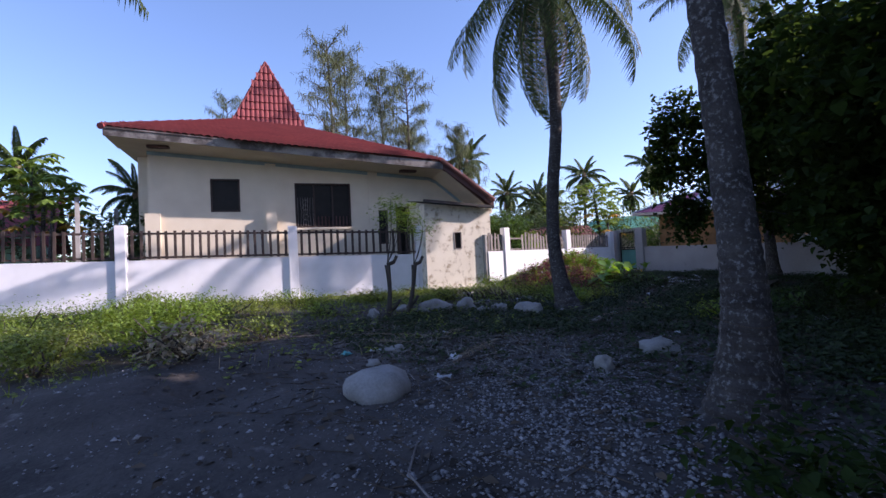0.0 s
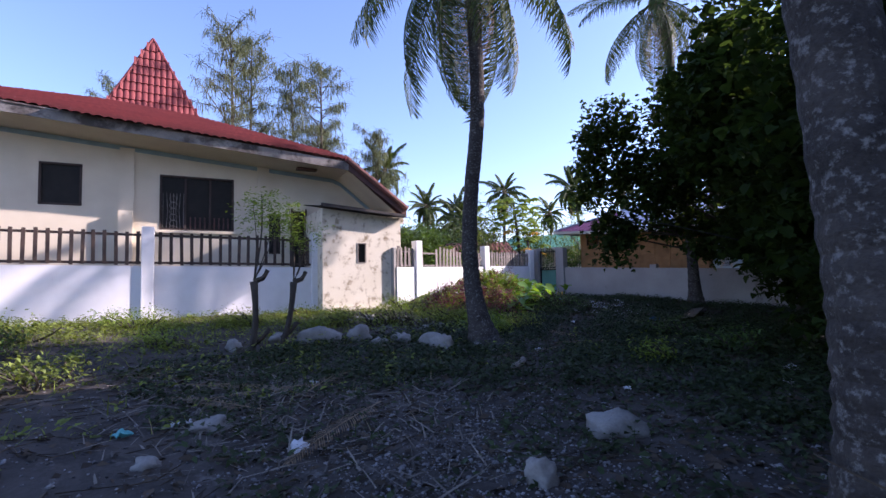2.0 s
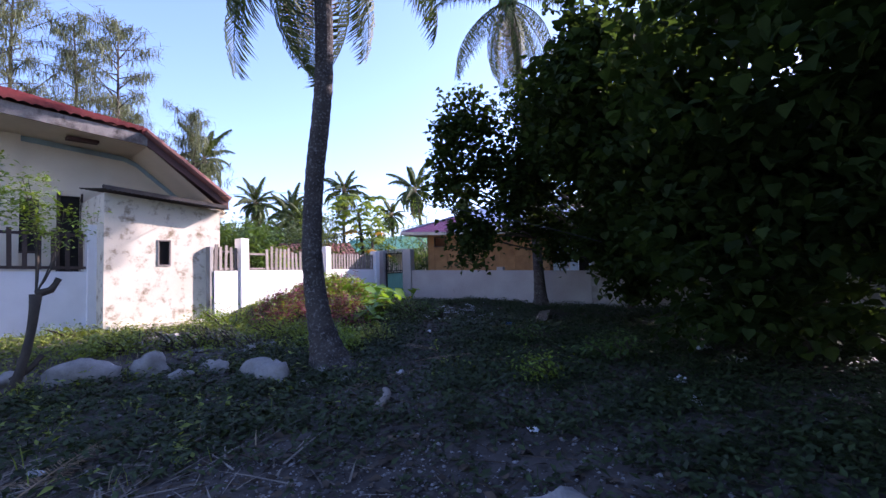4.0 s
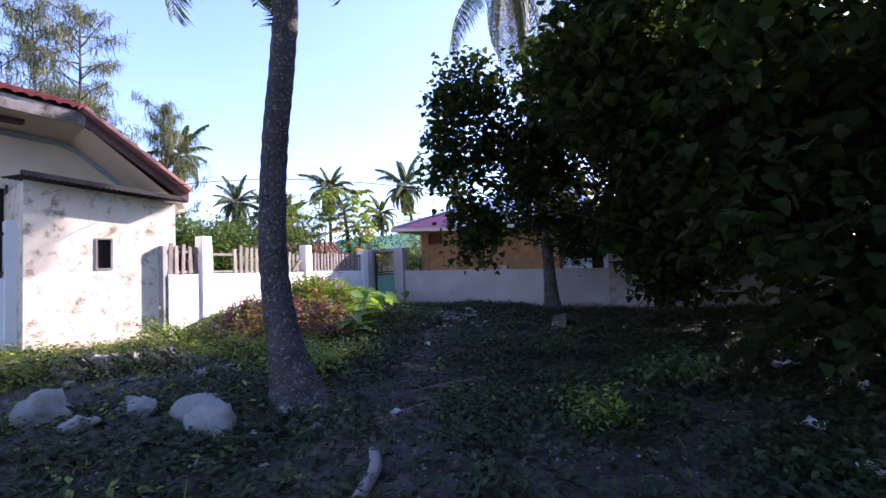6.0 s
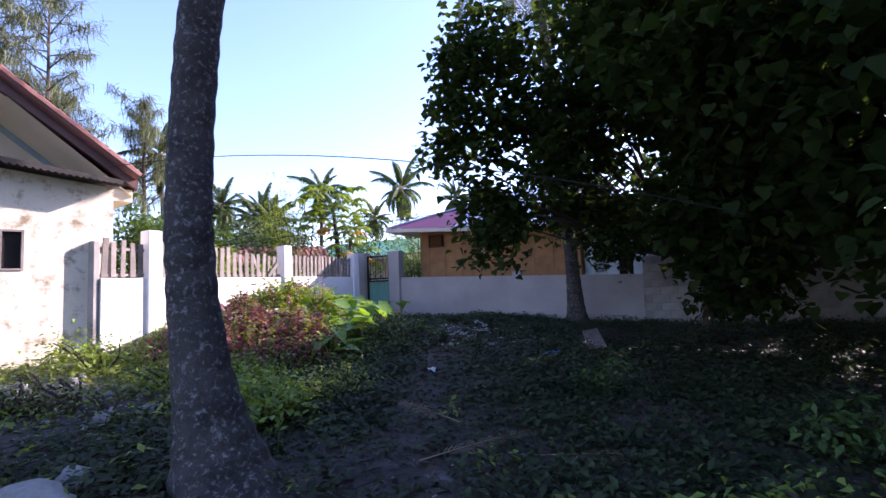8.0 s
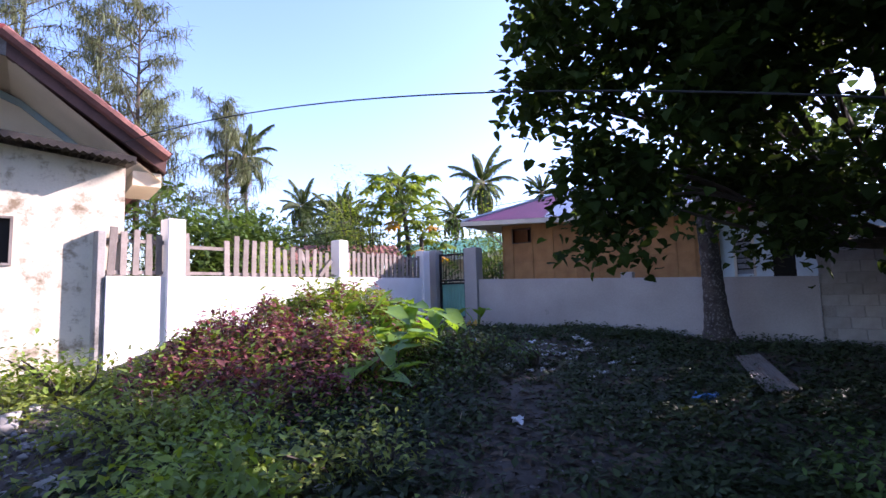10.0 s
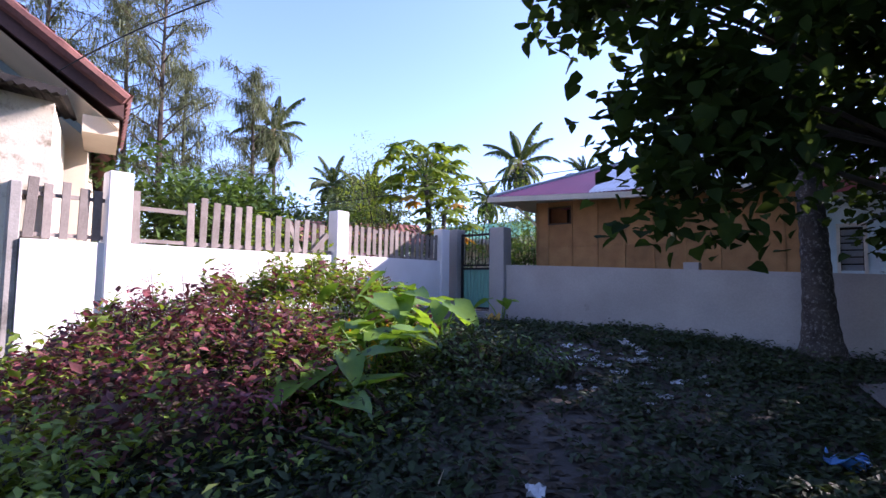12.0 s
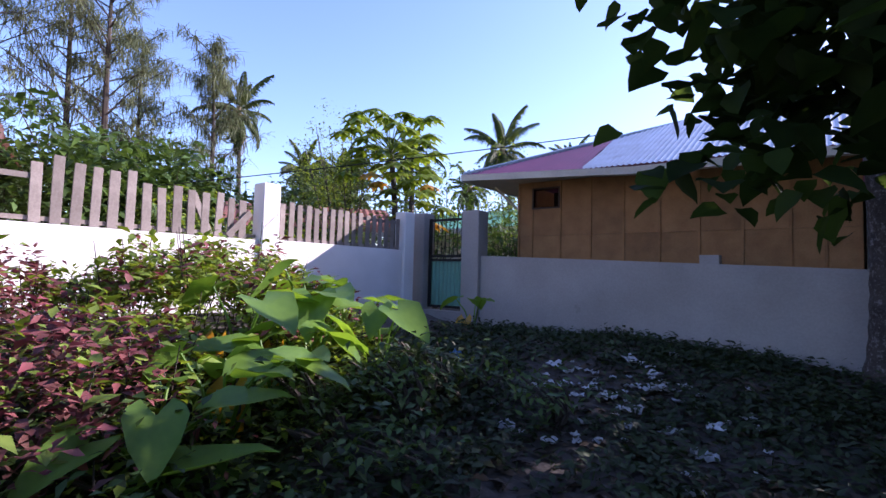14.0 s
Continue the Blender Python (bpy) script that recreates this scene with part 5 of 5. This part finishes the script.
for k, (x, y, r, h, m, n) in enumerate(((-9.6, 0.3, 1.1, 1.05, M_LEAF_LIGHT, 8000), (-9.0, -1.3, 0.9, 0.7, M_GRASS, 4500), (-10.5, 0.2, 1.0, 0.85, M_LEAF_LIGHT, 5000), (-7.2, 0.5, 0.5, 0.5, M_STRAW, 700), (-12.2, -2.2, 1.1, 0.9, M_LEAF_LIGHT, 4500), (-13.0, 1.4, 0.8, 0.6, M_LEAF_MID, 1500), (-0.6, 2.6, 0.5, 0.5, M_LEAF, 1000), (0.4, 3.4, 0.7, 0.8, M_LEAF, 1400), (-0.6, 5.4, 0.6, 0.6, M_LEAF, 1200), (-4.9, 9.6, 0.35, 0.35, M_LEAF_LIGHT, 500), (-6.2, 13.4, 0.4, 0.35, M_LEAF_MID, 600), (-4.3, 11.2, 0.45, 0.4, M_LEAF_MID, 600), (-11.6, 10.9, 0.4, 0.35, M_LEAF_LIGHT, 500), (-9.9, 10.9, 0.6, 0.32, M_LEAF_LIGHT, 1300), (-10.9, 11.0, 0.5, 0.36, M_GRASS, 1000), (-9.2, 10.5, 0.5, 0.35, M_LEAF_LIGHT, 1300), (-9.4, 11.6, 0.5, 0.35, M_GRASS, 900), (-10.4, 11.3, 0.5, 0.45, M_LEAF_LIGHT, 1000), (-13.3, 11.0, 0.5, 0.5, M_LEAF_LIGHT, 1000), (-12.5, 8.2, 0.6, 0.35, M_GRASS, 900), (-14.0, 6.6, 0.7, 0.4, M_GRASS, 1100), (-15.2, 4.2, 0.7, 0.45, M_LEAF_LIGHT, 1100), (-14.6, 2.2, 0.8, 0.5, M_GRASS, 1200), (-16.2, 0.2, 0.8, 0.6, M_LEAF_LIGHT, 1300), (-14.4, -1.2, 0.9, 0.6, M_LEAF_MID, 1300), (-12.6, 4.2, 0.5, 0.35, M_LEAF_LIGHT, 700), (-10.2, 2.2, 0.5, 0.4, M_GRASS, 700))):
    weed_bush(x, y, r, h, m, "leafy weed bush on the waste ground", n, 0.06 + 0.01 * (k % 4), 200 + k)
# every third tuft takes the weed colour darkened for tree shade
for k in range(16):
    weed_bush(random.uniform(-11.2, -10.1), random.uniform(12.6, 16.8), random.uniform(0.2, 0.4), random.uniform(0.2, 0.45), (M_LEAF_MID, M_WEED_SHADED, M_LEAF_MID)[k % 3], "low dark weed tuft beside the taro", 320, 0.08, 300 + k)
for k in range(14):
    weed_bush(random.gauss(-12.3, 1.3), random.gauss(9.6, 0.7), random.uniform(0.2, 0.4), random.uniform(0.2, 0.4), (M_LEAF_LIGHT, M_GRASS, M_STRAW)[k % 3], "weed tuft growing among the rubble", 300, 0.06, 260 + k)

# ---- taro ----
def taro_leaf(L, seed):
    rs = random.Random(seed)
    w = Mesh()
    out = [(0, 0.0), (-0.2, -0.3), (-0.36, -0.12), (-0.4, 0.15), (-0.3, 0.5), (-0.12, 0.85), (0, 1.0), (0.12, 0.85), (0.3, 0.5), (0.4, 0.15), (0.36, -0.12), (0.2, -0.3)]
    mid = [(0, 0.0), (0, 0.25), (0, 0.55), (0, 0.8)]
    pt = lambda x, y, z: (x * L, y * L, z * L)
    zf = lambda x, y: 0.28 * abs(x) - 0.22 * max(0, y) ** 2 + 0.03 * math.sin(9 * y + seed)
    k = len(w.v)
    w.v += [pt(x, y, zf(x, y)) for x, y in out] + [pt(0, y, -0.02 + zf(0, y)) for _, y in mid[1:]]
    a, b, c = 12, 13, 14
    w.f += [(0, 1, 2), (0, 2, 3), (0, 3, a), (3, 4, b, a), (4, 5, c, b), (5, 6, c), (c, 6, 7), (c, 7, 8, b), (b, 8, 9, a), (a, 9, 0), (0, 9, 10), (0, 10, 11)]
    return w.data("leaf", True)


TARO = [taro_leaf(0.4, i) for i in range(3)]
for _m in TARO:
    _m.materials.append(M_TARO)
TARO_Y = taro_leaf(0.38, 7)
TARO_Y.materials.append(M_YELLOW)
rs = random.Random(12)
for k, (x, y, h, n) in enumerate(((-11.0, 14.0, 0.62, 5), (-10.9, 13.6, 0.5, 5), (-11.5, 14.9, 0.85, 5), (-11.9, 15.3, 0.95, 5), (-11.3, 14.5, 0.6, 5), (-10.7, 13.3, 0.38, 4), (-11.9, 14.6, 0.75, 4), (-12.3, 16.0, 0.85, 4), (-12.9, 19.2, 0.7, 3), (-11.6, 15.8, 0.7, 4))):
    z = float(height(x, y))
    t = thing("taro_plant", pose(x, y, z), "taro plant with large arrow-shaped green leaves", "plant", "taro plants")
    for i in range(n + 1):
        a = 360 * i / (n + 1) + rs.uniform(-30, 30)
        yel = i == n and k % 2 == 0
        hh = 0.85 * h * (rs.uniform(0.55, 1.05) if not yel else 0.35)
        rr_ = rs.uniform(0.15, 0.4) * (1.2 if yel else 1)
        e = Vector((rr_ * math.cos(radians(a)), rr_ * math.sin(radians(a)), hh))
        part("stalk", Mesh().tube([(0, 0, -0.03), tuple(e * 0.5 + Vector((0, 0, 0.08))), tuple(e)], [0.016, 0.012, 0.008], 6), M_TARO, t)
        sc = rs.uniform(0.75, 1.25)
        part("leaf", TARO_Y if yel else TARO[i % 3], M_TARO, t, "yellowed wilting leaf" if yel else "", m=Matrix.Translation(e) @ pose(0, 0, 0, -rs.uniform(-20, 40) - (50 if yel else 0), rs.uniform(-15, 15), a - 90) @ Matrix.Diagonal((sc, sc, sc, 1)))

# ---- pollarded saplings by the wall ----
for k, (x, y, h, lean) in enumerate(((-10.85, 5.4, 1.38, 0.05), (-11.2, 6.15, 1.3, 0.25))):
    z = float(height(x, y))
    t = thing("pollarded_sapling", pose(x, y, z), "dark pollarded moringa sapling with fresh leafy shoots", "tree", "pollarded saplings")
    tp = Vector((lean * 0.3, lean, h))
    part("trunk", Mesh().tube(bend((0, 0, -0.1), tp, (0.05, 0.04, 0), 7), [0.085, 0.07, 0.06, 0.062, 0.056, 0.06, 0.066, 0.08], 8), M_BARK2, t, smooth=True)
    part("limb", Mesh().tube([(0, 0.02, 0.15), (0.05, 0.2, 0.28), (0.08, 0.34, 0.46)], [0.05, 0.04, 0.045], 7), M_BARK2, t, smooth=True)
    part("limb", Mesh().tube([tp, tp + Vector((0.05, 0.16, 0.06)), tp + Vector((0.08, 0.24, 0.22))], [0.06, 0.05, 0.045], 7), M_BARK2, t, smooth=True)
    P = []
    for i in range(5):
        e = tp + Vector((random.uniform(-0.25, 0.25), random.uniform(-0.35, 0.45), random.uniform(0.9, 1.75)))
        part("shoot", Mesh().tube(bend(tp, e, (0, 0.06, 0), 5), [0.014, 0.012, 0.01, 0.008, 0.006, 0.004], 5), M_BARK2, t)
        for s in (0.78, 0.9, 1.0):
            P.append(clumped(tuple(tp.lerp(e, s)), (0.34, 0.4, 0.06), 56, per=14, spread=0.08))
    part("foliage", leaf_mesh("foliage", np.concatenate(P), 0.075, OVAL, (-0.5, 0.2)), M_LEAF_LIGHT, t)


# ---- rocks, gravel and litter ----
def rock(x, y, sx, sy, sz, seed, label="pale rounded boulder half sunk in the soil", sink=0.25, mat=None, rough=1.0):
    bm = bmesh.new()
    bmesh.ops.create_icosphere(bm, subdivisions=3, radius=1)
    for v in bm.verts:
        n = noise.noise(v.co * 1.1 + Vector((seed * 3.1, 0, 0))) * 0.46 + noise.noise(v.co * 2.3 + Vector((0, seed, 0))) * 0.3 + noise.noise(v.co * 7 + Vector((0, seed, 0))) * 0.04
        v.co *= 1 + n * rough
        v.co = Vector((v.co.x * sx, v.co.y * sy, v.co.z * sz))
    me = bpy.data.meshes.new("boulder")
    bm.to_mesh(me)
    bm.free()
    me.polygons.foreach_set("use_smooth", [True] * len(me.polygons))
    ob = part("boulder", me, mat or M_ROCK, m=pose(x, y, float(height(x, y)) + sz * (1 - 2 * sink) * 0.8, 0, 0, seed * 47))
    return tagged(ob, label, "rock", "boulders")


ROCKS = [(-3.75, 6.0, 0.3, 0.2, 0.16), (-3.6, 4.62, 0.11, 0.12, 0.14), (-8.52, 8.2, 0.34, 0.26, 0.25), (-9.05, 8.45, 0.34, 0.22, 0.2), (-10.95, 6.9, 0.48, 0.3, 0.25), (-10.6, 7.65, 0.36, 0.28, 0.25), (-10.2, 8.4, 0.28, 0.18, 0.14), (-9.85, 8.3, 0.2, 0.16, 0.15), (-9.8, 7.65, 0.17, 0.14, 0.13), (-11.7, 6.3, 0.24, 0.16, 0.15),
         (-9.5, 8.9, 0.16, 0.13, 0.1), (-11.4, 5.3, 0.2, 0.16, 0.17), (-5.9, 2.7, 0.1, 0.08, 0.07), (-6.6, 3.4, 0.24, 0.17, 0.09), (-8.2, 8.9, 0.12, 0.1, 0.08), (-7.9, 8.2, 0.1, 0.08, 0.07), (-7.5, 8.6, 0.09, 0.08, 0.06)]
rock(-4.6, 2.14, 0.45, 0.35, 0.22, 3, "large smooth white boulder lying on the gravel", sink=0.3, rough=0.35)
for k, (x, y, *q) in enumerate(ROCKS):
    rock(x, y, *[c * 0.88 for c in q], k + 1)
for k in range(40):
    a, b = random.gauss(-12.2, 0.8), random.gauss(9.9, 0.5)
    sz = random.uniform(0.04, 0.15) if k % 3 else random.uniform(0.03, 0.06)
    rock(a, b, sz, sz * 0.8, sz * 0.6, 60 + k, "pale broken rubble stone by the annex")
x, y = pick(170000, -11, 3, -4, 14, lambda x, y: 0.06 + 0.6 * track(x, y) * (0.4 + 0.6 * patchy(x, y, 2)) * smooth01((11 - y) / 5))
m = len(x)
tagged(part("gravel", scatter("gravel", *STONE, on_ground(x, y, 0.004), rng.uniform(0, 6.28, m), rng.uniform(-0.3, 0.3, m), rng.uniform(-0.3, 0.3, m), 0.005 + 0.02 * rng.random(m) ** 3), M_GRAVEL), "loose grey gravel scattered on the track", "gravel", kind="stuff")
x, y = pick(60000, -6.5, 0.5, -0.5, 6.5, lambda x, y: np.exp(-((x + 0.8 * y + 0.2) / 1.3) ** 2 - ((y - 3.0) / 2.0) ** 2))
m = len(x)
tagged(part("track_gravel", scatter("track_gravel", *STONE, on_ground(x, y, 0.006), rng.uniform(0, 6.28, m), rng.uniform(-0.4, 0.4, m), rng.uniform(-0.4, 0.4, m), 0.007 + 0.02 * rng.random(m) ** 2.5), M_GRAVEL), "patch of grey crushed gravel on the track", "gravel", kind="stuff")
x, y = pick(16000, -11, 2, -1.5, 10, lambda x, y: 0.1 + 0.35 * patchy(x, y, 1.6) ** 2)
m = len(x)
tagged(part("loose_stones", scatter("loose_stones", *STONE, on_ground(x, y, 0.004), rng.uniform(0, 6.28, m), rng.uniform(-0.4, 0.4, m), rng.uniform(-0.4, 0.4, m), 0.012 + 0.035 * rng.random(m) ** 4), M_GRAVEL), "small broken stones strewn over the waste ground", "stones", kind="stuff")
x, y = pick(9000, -14.5, -9.5, 8.4, 11.6, lambda x, y: outside(x, y) * np.exp(-((x + 12.2) / 1.1) ** 2 - ((y - 9.9) / 0.7) ** 2))
m = len(x)
tagged(part("rubble", scatter("rubble", *STONE, on_ground(x, y, 0.005), rng.uniform(0, 6.28, m), rng.uniform(-0.5, 0.5, m), rng.uniform(-0.5, 0.5, m), 0.01 + 0.045 * rng.random(m) ** 3), M_GRAVEL), "grey broken rubble spread beside the annex", "rubble", kind="stuff")
x, y = pick(70000, -13, 2, 0, 20, lambda x, y: outside(x, y) * (0.08 + 0.3 * patchy(x, y, 0.8) * smooth01((y - 1) / 5) + 0.6 * smooth01((y - 10) / 3)))
m = len(x)
tagged(part("leaf_litter", leaf_mesh("leaf_litter", on_ground(x, y, 0.015), 0.1, OVAL, (-0.25, 0.25), 0.5), M_LITTER), "dark brown fallen leaves lying on the soil", "litter", kind="stuff")
x, y = pick(6000, -10.5, -3.5, 2.2, 6.4, lambda x, y: np.exp(-((x + 7.2) / 2.2) ** 2 - ((y - 4.2) / 1.2) ** 2) * (0.35 + 0.65 * patchy(x, y, 2.2)))
m = len(x)
tagged(part("frond_debris", scatter("frond_debris", *BLADE, on_ground(x, y, 0.025), rng.normal(0.9, 0.9, m), rng.uniform(-0.08, 0.14, m), rng.uniform(-0.5, 0.5, m), np.stack([rng.uniform(0.008, 0.022, m), rng.uniform(0.15, 0.7, m), np.full(m, 0.1)], -1)), M_DEBRIS), "grey dried palm leaflets strewn over the soil", "litter", kind="stuff")
tw = Mesh()
for _ in range(1600):
    x, y = random.uniform(-11, 0), random.uniform(1, 14)
    a, L = random.uniform(0, 6.28), random.uniform(0.1, 0.5)
    p, q = (x, y), (x + L * math.cos(a), y + L * math.sin(a))
    tw.tube([(*p, float(height(*p)) + 0.012), (*q, float(height(*q)) + 0.02)], [0.005, 0.003], 4, cap=False)
tagged(part("fallen_twigs", tw, M_LITTER), "dry twigs and frond ribs on the ground", "litter", kind="stuff")
for k, (x, y, a) in enumerate(((-6.5, 10.6, 20), (-7.4, 11.2, 150), (-6.9, 9.7, 260), (-7.7, 3.7, 80), (-6.6, 3.9, 200), (-8.1, 4.4, 10), (-7.0, 4.6, 130), (-5.9, 4.9, 300), (-8.8, 3.6, 40), (-7.3, 10.2, 60))):
    f = part("fallen_frond", FRONDS_DRY[0], M_FROND_DRY, m=pose(x, y, float(height(x, y)) + 0.06, 0, 0, a) @ Matrix.Diagonal((0.55, 0.4, 0.06, 1)))
    tagged(f, "dry fallen palm frond lying on the ground", "frond", "fallen fronds")
lg = part("fallen_branch", Mesh().tube(bend((-6.55, 8.2, float(height(-6.55, 8.2)) + 0.05), (-6.1, 7.4, float(height(-6.1, 7.4)) + 0.05), (0.06, 0.04, 0.02), 6), [0.03, 0.045, 0.05, 0.05, 0.045, 0.05, 0.04], 8), M_GREYWOOD, smooth=True)
tagged(lg, "pale broken branch stump on the ground", "branch")
tagged(part("thin_stick", Mesh().tube([(-3.0, 1.7, float(height(-3.0, 1.7)) + 0.015), (-2.6, 1.4, float(height(-2.6, 1.4)) + 0.03), (-2.1, 1.35, float(height(-2.1, 1.35)) + 0.015)], [0.009, 0.009, 0.006], 5), M_GREYWOOD), "thin curved stick lying on the gravel", "stick")


def scrap(x, y, s, mat, label, seed, name="plastic_scrap", flat=0.35):
    bm = bmesh.new()
    bmesh.ops.create_grid(bm, x_segments=6, y_segments=6, size=1)
    for v in bm.verts:
        n = noise.noise_vector(v.co * 1.4 + Vector((seed * 2.3, seed, 0)))
        v.co = Vector((v.co.x * s * (1 + 0.4 * n.x), v.co.y * s * 0.7 * (1 + 0.5 * n.y), s * flat * (0.5 + 2.2 * n.z)))
    low = min(v.co.z for v in bm.verts)
    for v in bm.verts:
        v.co.z -= low
    me = bpy.data.meshes.new(name)
    bm.to_mesh(me)
    bm.free()
    ob = part(name, me, mat, m=pose(x, y, float(height(x, y)) + 0.005, 0, 0, seed * 61))
    sd = ob.modifiers.new("thick", "SOLIDIFY")
    sd.thickness = 0.006
    return tagged(ob, label, "litter", "plastic scraps")


for k in range(70):
    scrap(random.gauss(-9.9, 0.55), random.gauss(17.2, 0.8), random.uniform(0.03, 0.06) if k % 5 else random.uniform(0.07, 0.12), M_PLASTIC, "crumpled white plastic rubbish before the grey wall", k + 1)
for k, (x, y, s) in enumerate(((-3.3, 10.0, 0.13), (-3.0, 12.9, 0.18), (-3.05, 9.1, 0.1), (-5.4, 3.7, 0.1), (-4.6, 3.0, 0.09), (-6.9, 3.2, 0.08), (-7.0, 9.3, 0.07), (-2.5, 11.8, 0.15), (-8.9, 13.5, 0.08), (-8.0, 14.6, 0.09), (-9.3, 11.4, 0.07), (-4.4, 7.5, 0.06), (-7.6, 5.0, 0.07), (-2.7, 14.0, 0.12))):
    scrap(x, y, s, M_PLASTIC, "crumpled white plastic scrap on the ground", 50 + k)
scrap(-7.5, 15.4, 0.17, M_BLUE, "crumpled blue plastic bag on the weeds", 90, "plastic_bag", 0.4)
scrap(-11.6, 17.0, 0.09, M_BLUE, "blue plastic bag beside the taro", 91, "plastic_bag", 0.8)
scrap(-6.9, 2.7, 0.08, M_TEAL, "small teal plastic scrap on the soil", 92)
scrap(-6.0, 9.3, 0.08, M_BLUE, "small violet-blue plastic wrapper", 93)
tin = Mesh()
for i in range(16):
    a, b = i * 0.05, (i + 1) * 0.05
    za, zb = 0.012 * math.cos(i * math.pi), 0.012 * math.cos((i + 1) * math.pi)
    tin.quad((a, 0, za), (b, 0, zb), (b, 1.5, zb), (a, 1.5, za))
    tin.quad((b, 0, zb - 0.004), (a, 0, za - 0.004), (a, 1.5, za - 0.004), (b, 1.5, zb - 0.004))
ob = part("tin_sheet", tin, M_TIN, m=pose(-6.95, 15.9, float(height(-6.9, 16)) + 0.1, 3, -8, 12) @ Matrix.Diagonal((0.42, 1.5, 1, 1)))
tagged(ob, "rusting corrugated tin sheet propped at the palm foot", "metal sheet")
tagged(part("tie_wire", Mesh().tube([(-1.722 + 0.232 * math.cos(a), 4.03 + 0.232 * math.sin(a), 1.0 + 0.03 * math.sin(2 * a)) for a in np.linspace(0, 6.4, 24)], [0.004] * 24, 4), M_LITTER), "thin wire tied around the palm trunk", "wire")
